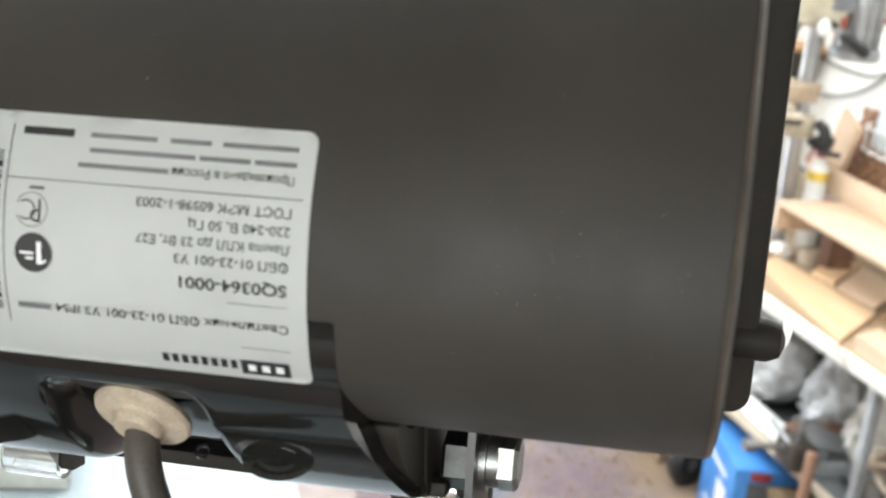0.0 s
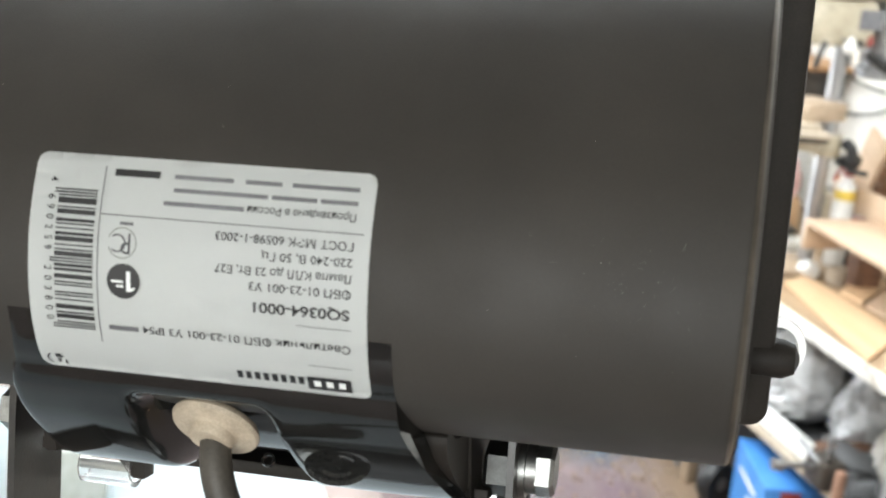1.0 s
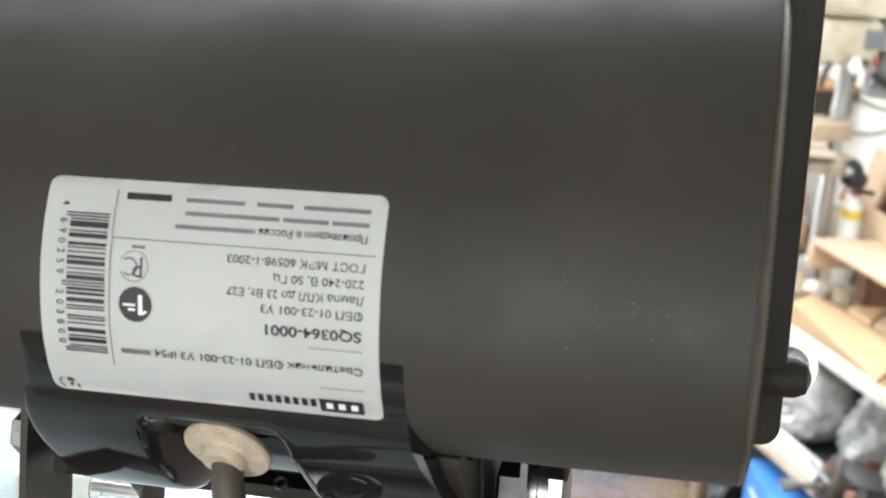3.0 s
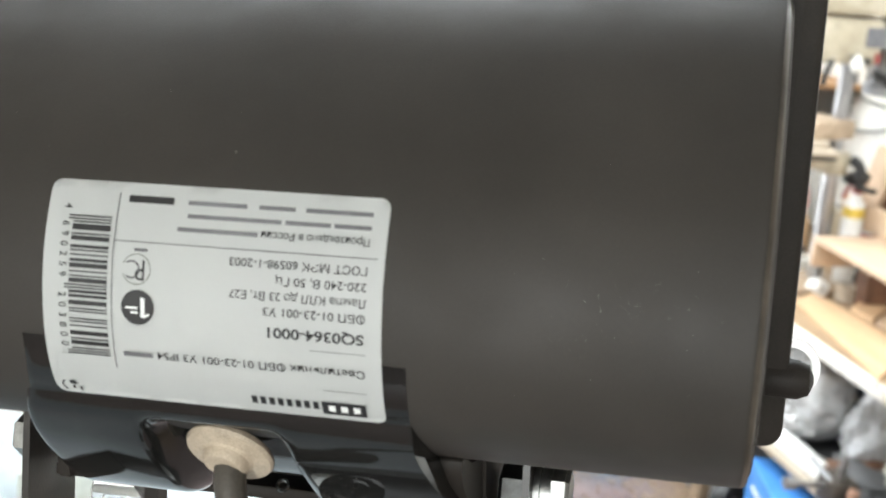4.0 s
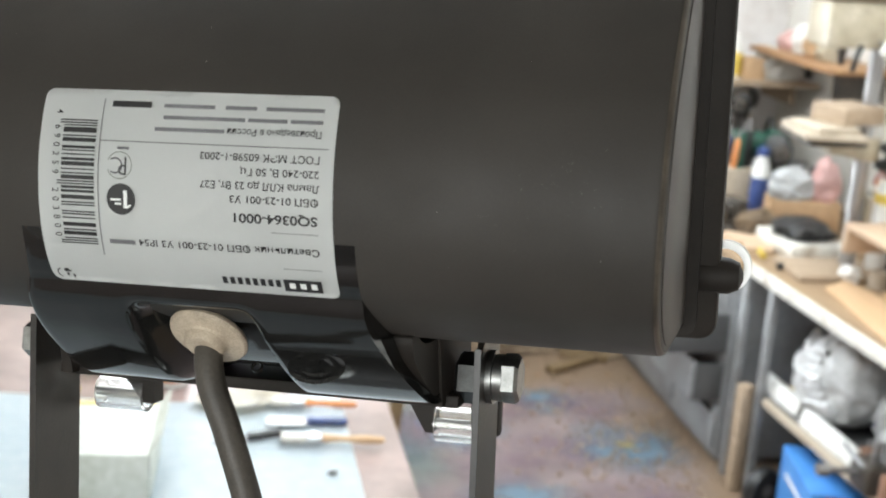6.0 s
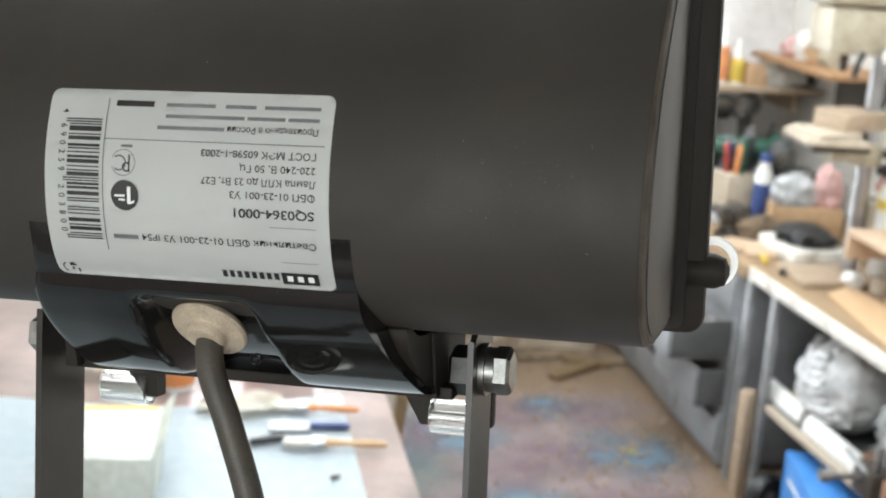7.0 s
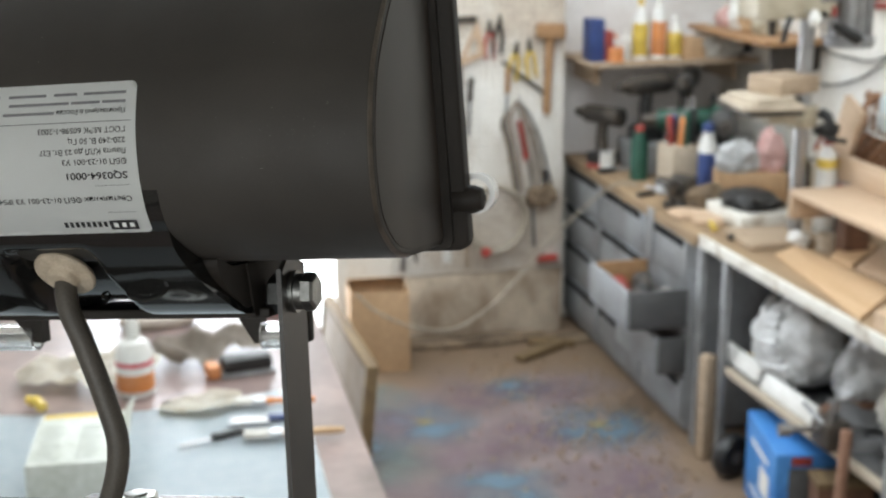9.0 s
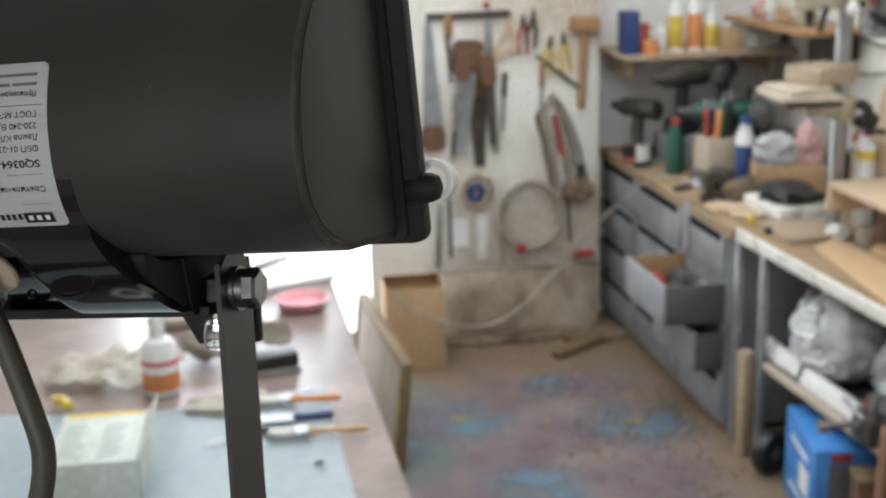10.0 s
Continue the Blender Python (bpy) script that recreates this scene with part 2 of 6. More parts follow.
def paint_material(name, colour, strong=0.68):
    """Worn floor paint that thins out towards its edge and lets the concrete through in patches."""
    m = mat(name, colour, 0.5, second=tuple(0.6 * c + 0.4 * d for c, d in zip(colour, (0.18, 0.13, 0.13))), scale=2.0, fine=14, bump=0.05)
    nt = m.node_tree
    co = nt.nodes.new("ShaderNodeTexCoord")
    nz = nt.nodes.new("ShaderNodeTexNoise")
    nz.inputs["Scale"].default_value, nz.inputs["Detail"].default_value = 1.4, 4
    nt.links.new(co.outputs["Object"], nz.inputs["Vector"])
    rp = nt.nodes.new("ShaderNodeMapRange")
    rp.inputs["From Min"].default_value, rp.inputs["From Max"].default_value = 0.30, 0.60
    rp.inputs["To Min"].default_value, rp.inputs["To Max"].default_value = 0.15, strong
    nt.links.new(nz.outputs["Fac"], rp.inputs["Value"])
    far = nt.nodes.new("ShaderNodeVectorMath")
    far.operation = "LENGTH"
    nt.links.new(co.outputs["Object"], far.inputs[0])
    edge = nt.nodes.new("ShaderNodeMapRange")
    edge.inputs["From Min"].default_value, edge.inputs["From Max"].default_value = 0.40, 1.0
    edge.inputs["To Min"].default_value, edge.inputs["To Max"].default_value = 1.0, 0.0
    nt.links.new(far.outputs["Value"], edge.inputs["Value"])
    mul = nt.nodes.new("ShaderNodeMath")
    mul.operation = "MULTIPLY"
    nt.links.new(rp.outputs[0], mul.inputs[0])
    nt.links.new(edge.outputs[0], mul.inputs[1])
    nt.links.new(mul.outputs[0], nt.nodes["Principled BSDF"].inputs["Alpha"])
    return m


M["floor"] = floor_material()
M["petal_blue"] = paint_material("faded_blue_floor_paint", (0.125, 0.21, 0.275), 0.75)
M["petal_pink"] = paint_material("faded_pink_floor_paint", (0.22, 0.15, 0.18), 0.5)
M["petal_green"] = paint_material("faded_green_floor_paint", (0.17, 0.25, 0.23), 0.5)
M["petal_yellow"] = paint_material("faded_yellow_floor_paint", (0.42, 0.33, 0.08), 0.6)


# ---- building helpers ----
def box_bm(lo, hi, bevel=0.0, bm=None, m=None):
    out = bm or bmesh.new()
    c, s = [(a + b) / 2 for a, b in zip(lo, hi)], [abs(b - a) for a, b in zip(lo, hi)]
    tmp = bmesh.new()
    bmesh.ops.create_cube(tmp, size=1.0, matrix=Matrix.Translation(c) @ Matrix.Diagonal((*s, 1)))
    if bevel:
        bmesh.ops.bevel(tmp, geom=tmp.edges[:], offset=min(bevel, min(s) * 0.45), segments=2, affect="EDGES", profile=0.5)
    return join_bm(out, tmp, m)


def join_bm(out, tmp, m=None):
    if m is not None:
        tmp.transform(m)
    me = bpy.data.meshes.new("tmp")
    tmp.to_mesh(me)
    tmp.free()
    out.from_mesh(me)
    bpy.data.meshes.remove(me)
    return out


def cyl_bm(p, q, r, r2=None, seg=24, bm=None, bevel=0.0):
    """A round bar from p to q."""
    out = bm or bmesh.new()
    p, q = Vector(p), Vector(q)
    tmp = bmesh.new()
    m = Matrix.Translation((p + q) / 2) @ (q - p).to_track_quat("Z", "Y").to_matrix().to_4x4()
    bmesh.ops.create_cone(tmp, cap_ends=True, segments=seg, radius1=r, radius2=r if r2 is None else r2, depth=(q - p).length)
    if bevel:
        rim = [e for e in tmp.edges if abs(e.verts[0].co.z - e.verts[1].co.z) < 1e-7 and len(e.link_faces) == 2]
        bmesh.ops.bevel(tmp, geom=rim, offset=bevel, segments=2, affect="EDGES", profile=0.5)
    return join_bm(out, tmp, m)


def lathe_bm(profile, seg=24, bm=None, m=None):
    """Turns a profile of (radius, height) about z."""
    out = bm or bmesh.new()
    tmp = bmesh.new()
    rings = [[tmp.verts.new((r * math.cos(2 * math.pi * k / seg), r * math.sin(2 * math.pi * k / seg), h)) for k in range(seg)] for r, h in profile]
    for a, b in zip(rings, rings[1:]):
        for k in range(seg):
            tmp.faces.new((a[k], a[(k + 1) % seg], b[(k + 1) % seg], b[k]))
    tmp.faces.new(rings[0][::-1])
    tmp.faces.new(rings[-1])
    return join_bm(out, tmp, m)


def prism_bm(outline, lo, hi, axis="x", bm=None, m=None):
    """An outline in the two other axes, drawn out along an axis from lo to hi."""
    out = bm or bmesh.new()
    tmp = bmesh.new()
    place = {"x": lambda a, b, t: (t, a, b), "y": lambda a, b, t: (a, t, b), "z": lambda a, b, t: (a, b, t)}[axis]
    ends = [[tmp.verts.new(place(a, b, t)) for a, b in outline] for t in (lo, hi)]
    n = len(outline)
    tmp.faces.new(ends[0])
    tmp.faces.new(ends[1][::-1])
    for k in range(n):
        tmp.faces.new((ends[0][k], ends[1][k], ends[1][(k + 1) % n], ends[0][(k + 1) % n]))
    bmesh.ops.recalc_face_normals(tmp, faces=tmp.faces[:])
    return join_bm(out, tmp, m)


def tube_bm(points, r, seg=10, bm=None, closed=False, fine=8):
    """A round tube along a smooth line through the points."""
    out = bm or bmesh.new()
    pts = [Vector(p) for p in points]
    n = len(pts)
    line = []
    spans = n if closed else n - 1
    for k in range(spans):
        p0, p1, p2, p3 = (pts[(k + d) % n] if closed else pts[min(max(k + d, 0), n - 1)] for d in (-1, 0, 1, 2))
        for s in range(fine):
            t = s / fine
            line.append(0.5 * (2 * p1 + (p2 - p0) * t + (2 * p0 - 5 * p1 + 4 * p2 - p3) * t * t + (3 * p1 - p0 - 3 * p2 + p3) * t ** 3))
    if not closed:
        line.append(pts[-1])
    tmp = bmesh.new()
    rings, up = [], Vector((0.31, 0.2, 0.93))
    for k, p in enumerate(line):
        d = (line[(k + 1) % len(line)] - line[k - 1]) if closed else (line[min(k + 1, len(line) - 1)] - line[max(k - 1, 0)])
        side = d.cross(up).normalized()
        up2 = side.cross(d).normalized()
        rings.append([tmp.verts.new(p + r * (side * math.cos(2 * math.pi * j / seg) + up2 * math.sin(2 * math.pi * j / seg))) for j in range(seg)])
    pairs = list(zip(rings, rings[1:])) + ([(rings[-1], rings[0])] if closed else [])
    for a, b in pairs:
        for j in range(seg):
            tmp.faces.new((a[j], a[(j + 1) % seg], b[(j + 1) % seg], b[j]))
    if not closed:
        tmp.faces.new(rings[0][::-1])
        tmp.faces.new(rings[-1])
    bmesh.ops.recalc_face_normals(tmp, faces=tmp.faces[:])
    return join_bm(out, tmp)


def mesh_of(name, bm, material, smooth=35):
    bmesh.ops.recalc_face_normals(bm, faces=bm.faces[:])
    for f in bm.faces:
        f.smooth = True
    for e in bm.edges:
        if len(e.link_faces) == 2 and e.calc_face_angle(0) > radians(smooth):
            e.smooth = False
    me = bpy.data.meshes.new(name)
    bm.to_mesh(me)
    bm.free()
    me.materials.append(material)
    return me


def part(name, bm, material, parent, label="", smooth=35):
    ob = new(name, mesh_of(name, bm, material, smooth))
    ob.parent = parent
    return tagged(ob, label=label)


def thing(name, label, category, m=None, group="", kind=""):
    """An empty at the thing's base that carries its parts."""
    ob = new(name)
    ob.empty_display_size = 0.02
    if m is not None:
        ob.matrix_world = m
    return tagged(ob, label, category, group, kind)


def solid(name, bm, material, label, category, m=None, group="", kind="", smooth=35):
    """A thing that is one mesh."""
    ob = new(name, mesh_of(name, bm, material, smooth))
    if m is not None:
        ob.matrix_world = m
    return tagged(ob, label, category, group, kind)


def crumple(bm, amount, freq, seed=0.0, low=None):
    for v in bm.verts:
        d = noise.noise_vector(v.co * freq + Vector((seed, seed * 1.7, -seed))) + 0.5 * noise.noise_vector(v.co * freq * 2.3 + Vector((-seed, seed, seed)))
        v.co += d * amount
        if low is not None:
            v.co.z = max(v.co.z, low)
    return bm


def heap_bm(rx, ry, rz, amount, freq, seed, sub=4):
    """A crumpled heap with ridged folds, flat underneath."""
    bm = bmesh.new()
    bmesh.ops.create_icosphere(bm, subdivisions=sub, radius=1.0)
    for v in bm.verts:
        warp = v.co + 0.35 * noise.noise_vector(v.co * 1.7 + Vector((seed, seed, 0)))
        fold = 1 - 2 * abs(noise.noise(warp * freq * 1.6 + Vector((0, 0, seed))))
        fine = 1 - 2 * abs(noise.noise(warp * freq * 3.7 + Vector((0, seed, 0))))
        r = 1 + amount * (0.8 * noise.noise(v.co * freq * 0.8 + Vector((seed, 0, 0))) + 0.38 * fold + 0.17 * fine)
        v.co = Vector((v.co.x * r * rx, v.co.y * r * ry, max(0.0, (v.co.z * r + 0.75) * rz * 0.6)))
    return bm


def cloth_bm(w, d, h, seed, nx=34, ny=26):
    """A cloth dropped flat: ragged outline, soft ridged folds."""
    bm = bmesh.new()
    rows = []
    for j in range(ny + 1):
        row = []
        for i in range(nx + 1):
            u, v = 2 * i / nx - 1, 2 * j / ny - 1
            a = math.atan2(v, u)
            grow = 1 + 0.28 * noise.noise(Vector((math.cos(a) * 1.6, math.sin(a) * 1.6, seed)))
            q = Vector((u * math.sqrt(1 - v * v / 2) * w * grow, v * math.sqrt(1 - u * u / 2) * d * grow, 0))
            edge = max(0.0, 1 - (u * u + v * v) ** 2 * 0.25)
            p = Vector((q.x * 14, q.y * 14, seed)) + 0.5 * noise.noise_vector(Vector((q.x * 9, q.y * 9, seed)))
            fold = (1 - abs(noise.noise(p)) * 2.2) * 0.6 + (1 - abs(noise.noise(p * 2.1)) * 2) * 0.25 + 0.15
            q.z = 0.003 + h * max(0.0, fold) * (0.25 + 0.75 * edge)
            row.append(bm.verts.new(q))
        rows.append(row)
    for a, b in zip(rows, rows[1:]):
        for i in range(nx):
            bm.faces.new((a[i], a[i + 1], b[i + 1], b[i]))
    bmesh.ops.solidify(bm, geom=bm.faces[:], thickness=0.002)
    return bm


# ---- the setting ----
X0, X1, Y0, Y1, TOP = -2.2, 2.46, -2.6, 4.80, 2.75
XR, Y2 = 1.670, 4.995    # past XR the end wall steps back to Y2
BENCH, TABLE = 0.75, 1.07
solid("floor", box_bm((X0, Y0, -0.1), (X1, Y2, 0.0)), M["floor"], "painted concrete floor with sawdust and worn flowers", "floor", kind="structure")
solid("ceiling", box_bm((X0, Y0, TOP), (X1, Y2, TOP + 0.1)), M["ceiling"], "plain whitewashed ceiling", "ceiling", kind="structure")
solid("wall_east", box_bm((X1, Y0, 0), (X1 + 0.2, Y2, TOP)), M["wall"], "dirty whitewashed wall behind the workbench", "wall", kind="structure")
solid("wall_west", box_bm((X0 - 0.2, Y0, 0), (X0, Y1, TOP)), M["wall"], "dirty whitewashed side wall", "wall", kind="structure")
DX0, DX1, DZ = -0.25, 0.74, 2.4
bm = box_bm((X0, Y1, 0), (DX0, Y1 + 0.2, TOP))
box_bm((DX1, Y1, 0), (XR, Y1 + 0.2, TOP), bm=bm)
box_bm((XR, Y2, 0), (X1, Y2 + 0.2, TOP), bm=bm)
box_bm((DX0, Y1, DZ), (DX1, Y1 + 0.2, TOP), bm=bm)
solid("wall_north", bm, M["wall"], "dirty whitewashed end wall with an open doorway", "wall", kind="structure")
# unseen opening, added so that fill light comes from behind
WX0, WX1, WZ0, WZ1 = -2.0, -0.2, 1.0, 2.4
bm = box_bm((X0, Y0 - 0.2, 0), (WX0, Y0, TOP))
box_bm((WX1, Y0 - 0.2, 0), (X1, Y0, TOP), bm=bm)
box_bm((WX0, Y0 - 0.2, 0), (WX1, Y0, WZ0), bm=bm)
box_bm((WX0, Y0 - 0.2, WZ1), (WX1, Y0, TOP), bm=bm)
solid("wall_south", bm, M["wall"], "plain whitewashed wall with a wide window opening", "wall", kind="structure")
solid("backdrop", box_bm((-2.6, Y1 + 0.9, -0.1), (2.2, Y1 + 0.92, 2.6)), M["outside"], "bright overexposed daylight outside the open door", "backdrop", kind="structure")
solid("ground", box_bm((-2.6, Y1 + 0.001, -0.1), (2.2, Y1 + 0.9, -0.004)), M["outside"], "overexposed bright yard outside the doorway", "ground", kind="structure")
bm = box_bm((DX1 - 0.05, Y1 - 0.02, 0), (DX1, Y1 - 0.002, DZ))
box_bm((DX0, Y1 - 0.02, 0), (DX0 + 0.05, Y1 - 0.002, DZ), bm=bm)
box_bm((0.22, Y1 - 0.02, 0), (0.27, Y1 - 0.002, DZ), bm=bm)
solid("door_frame", bm, M["white"], "pale painted door frame in the end wall", "door frame", kind="structure")


def petals(n, radius, depth, seed):
    bm = bmesh.new()
    ring = []
    for k in range(96):
        a = 2 * math.pi * k / 96
        r = radius * (1 - depth + depth * abs(math.cos(n * a / 2)) ** 0.7) * (1 + 0.06 * noise.noise(Vector((math.cos(a) * 2, math.sin(a) * 2, seed))))
        ring.append(bm.verts.new((r * math.cos(a), r * math.sin(a), 0)))
    bm.faces.new(ring)
    return bm


for k, (x, y, r, colour, heart) in enumerate([
        (0.885, 3.92, 0.24, "petal_blue", 1), (1.485, 3.75, 0.27, "petal_blue", 1), (0.72, 3.93, 0.19, "petal_pink", 0),
        (0.68, 3.62, 0.24, "petal_green", 0), (1.02, 3.34, 0.24, "petal_blue", 0), (1.30, 4.17, 0.16, "petal_blue", 0),
        (0.98, 3.60, 0.20, "petal_pink", 0), (0.76, 4.20, 0.18, "petal_green", 0), (1.12, 4.12, 0.18, "petal_pink", 0),
        (1.44, 4.10, 0.18, "petal_pink", 0), (0.72, 3.28, 0.24, "petal_pink", 0), (1.40, 3.32, 0.26, "petal_pink", 0),
        (0.60, 3.75, 0.20, "petal_blue", 0), (1.20, 3.72, 0.22, "petal_pink", 0)]):
    name = {"petal_blue": "blue", "petal_pink": "pink", "petal_green": "green"}[colour]
    fl = solid("painted_flower", petals(5, 1.0, 0.35, k * 3.1), M[colour], f"faded {name} flower painted on the concrete floor", "floor painting",
               pose(x, y, 0.0015 + 0.0006 * k, 0, 0, 40 * k) @ Matrix.Diagonal((r, r, 1, 1)), "painted floor flowers")
    if heart:
        ob = part("flower_heart", petals(7, 1.0, 0.1, k), M["petal_yellow"], fl, "yellow flower centre")
        ob.location.z, ob.scale = 0.0092, (0.17, 0.17, 1)


# ---- the floodlight ----
LAMP = pose(0.0226, 0.0504, 1.7446, 0, 0, -24.78) @ pose(0, 0, 0, 0, -4.25, 0) @ pose(0, 0, 0, -9.5, 0, 0)
MM = 0.001


def spline(pts, fine=6):
    out = []
    for k in range(len(pts) - 1):
        p0, p1, p2, p3 = (Vector(pts[min(max(k + d, 0), len(pts) - 1)]) for d in (-1, 0, 1, 2))
        for s in range(fine):
            t = s / fine
            out.append(0.5 * (2 * p1 + (p2 - p0) * t + (2 * p0 - 5 * p1 + 4 * p2 - p3) * t * t + (3 * p1 - p0 - 3 * p2 + p3) * t ** 3))
    return [tuple(p) for p in out] + [tuple(pts[-1])]


# cross-section of the housing, depth and height in millimetres
BACK = spline([(-18.1, 10.8), (-30.2, 12.8), (-39.9, 17), (-47.3, 22.8), (-51.3, 30.8), (-52.9, 40), (-52.4, 49.5), (-49.4, 59.7), (-43.3, 69), (-34.7, 79), (-25, 88), (-13.5, 95.5), (-1.5, 99.5)])
PROFILE = [(20.5, 10.5), (0, 10.5)] + BACK + [(0.5, 100)]
FRONT_LEAN, END_LEAN = -0.227, 0.029    # the front leans towards the back at the top, the ends spread a little
# arc lengths along the back, running downwards from the sticker's upper edge
DOWN = BACK[::-1]
ARC = [0.0]
for a, b in zip(DOWN, DOWN[1:]):
    ARC.append(ARC[-1] + math.dist(a, b))
TOP_S = 0.55 + next(s for s, p in zip(ARC, DOWN) if p[1] < 60.0)
STICK_X, STICK_W, STICK_H = 35.6, 60.2, 39.6


def on_back(x, s, lift=0.0):
    """A point of the housing's back at x, s millimetres below the sticker's upper edge, lifted off the surface."""
    s += TOP_S
    k = min(max(int(np.searchsorted(ARC, s)) - 1, 0), len(DOWN) - 2)
    t = (s - ARC[k]) / (ARC[k + 1] - ARC[k])
    (y0, z0), (y1, z1) = DOWN[k], DOWN[k + 1]
    n = Vector((z1 - z0, -(y1 - y0))).normalized()
    return Vector((x, y0 + t * (y1 - y0) + lift * n[0], z0 + t * (z1 - z0) + lift * n[1])) * MM


def scaled(bm):
    bm.transform(Matrix.Diagonal((MM, MM, MM, 1)))
    return bm


def housing_bm():
    bm = bmesh.new()
    cy, cz = -5, 50

    def ring(side, back_off, inset):
        out = []
        for y, z in PROFILE:
            d = Vector((y - cy, z - cz))
            d2 = d * (1 - inset / d.length)
            xe = 94.5 - back_off + END_LEAN * (cz + d2[1] - 10)
            out.append(bm.verts.new((xe if side > 0 else -xe, cy + d2[0], cz + d2[1])))
        return out
    rings = [ring(s, b, i) for s, rows in ((-1, ((0, 1.9), (0.12, 1.15), (0.5, 0.45), (1.1, 0.1), (1.9, 0))), (1, ((1.9, 0), (1.1, 0.1), (0.5, 0.45), (0.12, 1.15), (0, 1.9)))) for b, i in rows]
    n = len(PROFILE)
    for a, b in zip(rings, rings[1:]):
        for k in range(n):
            bm.faces.new((a[k], a[(k + 1) % n], b[(k + 1) % n], b[k]))
    bm.faces.new(rings[0])
    bm.faces.new(rings[-1][::-1])
    return scaled(bm)


def rounded(x0, x1, z0, z1, r, n=5):
    out = []
    for cx, cz, a0 in ((x1 - r, z1 - r, 0), (x0 + r, z1 - r, 90), (x0 + r, z0 + r, 180), (x1 - r, z0 + r, 270)):
        out += [(cx + r * math.cos(radians(a0 + 90 * k / n)), cz + r * math.sin(radians(a0 + 90 * k / n))) for k in range(n + 1)]
    return out


def terminal_box_bm():
    """The moulded box low on the back: it follows the housing above, bulges below, and has a pocket for the cable gland."""
    bm = bmesh.new()
    flush = [(y - 0.08, z - 0.04) for y, z in BACK if 21.5 < z < 33.5][::-1]
    outline = flush[:-1] + spline([flush[-1], (-44.4, 17.6), (-41.4, 13.8), (-38.2, 10.4), (-33.8, 6.6), (-28.8, 2.8), (-24.2, -0.2), (-19.6, -2.5), (-14.5, -4.0), (-9, -4.7)], 5)

    def step(t):
        t = min(1.0, max(0.0, t))
        return t * t * (3 - 2 * t)
    cols = [-30.0, -29.9, -29.6, -29.0, -28.0, -26, -20, -12.5, -11.5, -10.8, -10, -9.2, -8.4, -7.6, -6.6, -5, -1, 4, 9, 11, 12.2, 13, 13.8, 14.6, 15.4, 16.2, 17.2, 18.5, 24, 30, 35, 37.5, 38.6, 39.2, 39.5, 39.6]
    lip = {-30.0: 1.5, -29.9: 0.9, -29.6: 0.4, -29.0: 0.1}
    grid = []
    for x in cols:
        pocket = step((x + 12.5) / 6.5) * step((17.2 - x) / 4.5)
        col = []
        for y, z in outline:
            right = 6.6 * step((18 - z) / 24)
            left = -3.4 * step((29 - z) / 17)
            deep = lip.get(x, 0.0) * 0.7 + pocket * 7.6 * step((18.5 - z) / 7.0)
            flare = (right if x > 30 else right * 0.25 * step((x - 13) / 4)) if x > 0 else (left if x < -15 else 0.0)
            col.append(bm.verts.new((x + flare, y + deep * 0.82, z + deep * 0.5)))
        end = right if x > 30 else (-2.0 if x < -15 else 0.0)
        col += [bm.verts.new((x + end, 15, -3.7)), bm.verts.new((x + end, 15, 12)), bm.verts.new((x + (0 if x > 30 else end), -34, 17.5)), bm.verts.new((x, -46, 32.5))]
        grid.append(col)
    n = len(grid[0])
    for a, b in zip(grid, grid[1:]):
        for k in range(n):
            bm.faces.new((a[k], b[k], b[(k + 1) % n], a[(k + 1) % n]))
    bm.faces.new(grid[0])
    bm.faces.new(grid[-1][::-1])
    return scaled(bm)


def hex_bm(x0, x1, y, z, across, chamfer=0.8):
    bm = bmesh.new()
    r = across / math.sqrt(3)
    rings = []
    for x, rr in ((x0, r), (x1 - chamfer, r), (x1, r - chamfer)) if x1 > x0 else ((x0, r), (x1 + chamfer, r), (x1, r - chamfer)):
        rings.append([bm.verts.new((x, y + rr * math.cos(radians(60 * k + 22)), z + rr * math.sin(radians(60 * k + 22)))) for k in range(6)])
    for a, b in zip(rings, rings[1:]):
        for k in range(6):
            bm.faces.new((a[k], a[(k + 1) % 6], b[(k + 1) % 6], b[k]))
    bm.faces.new(rings[0])
    bm.faces.new(rings[-1])
    return scaled(bm)


def ring_bm(x0, x1, y, z, r0, r1, seg=32):
    bm = bmesh.new()
    rows = [[bm.verts.new((x, y + r * math.cos(2 * math.pi * k / seg), z + r * math.sin(2 * math.pi * k / seg))) for k in range(seg)]
            for x, r in ((x0, r0), (x0, r1), (x1, r1), (x1, r0))]
    for a, b in zip(rows, rows[1:] + rows[:1]):
        for k in range(seg):
            bm.faces.new((a[k], a[(k + 1) % seg], b[(k + 1) % seg], b[k]))
    return scaled(bm)


lamp = thing("floodlight", "black metal floodlight with a white data sticker, on a steel bracket", "floodlight", LAMP)
housing = part("housing", housing_bm(), M["cast"], lamp, "grey-black coated trough-shaped housing", 28)


def leaning(bm):
    """Tilts what is built upright, in millimetres, into the leaning plane of the lamp's front."""
    for v in bm.verts:
        v.co.x += math.copysign(0.019 * (v.co.z - 10), v.co.x)
        v.co.y += -0.8 + FRONT_LEAN * (v.co.z - 10)
    return scaled(bm)


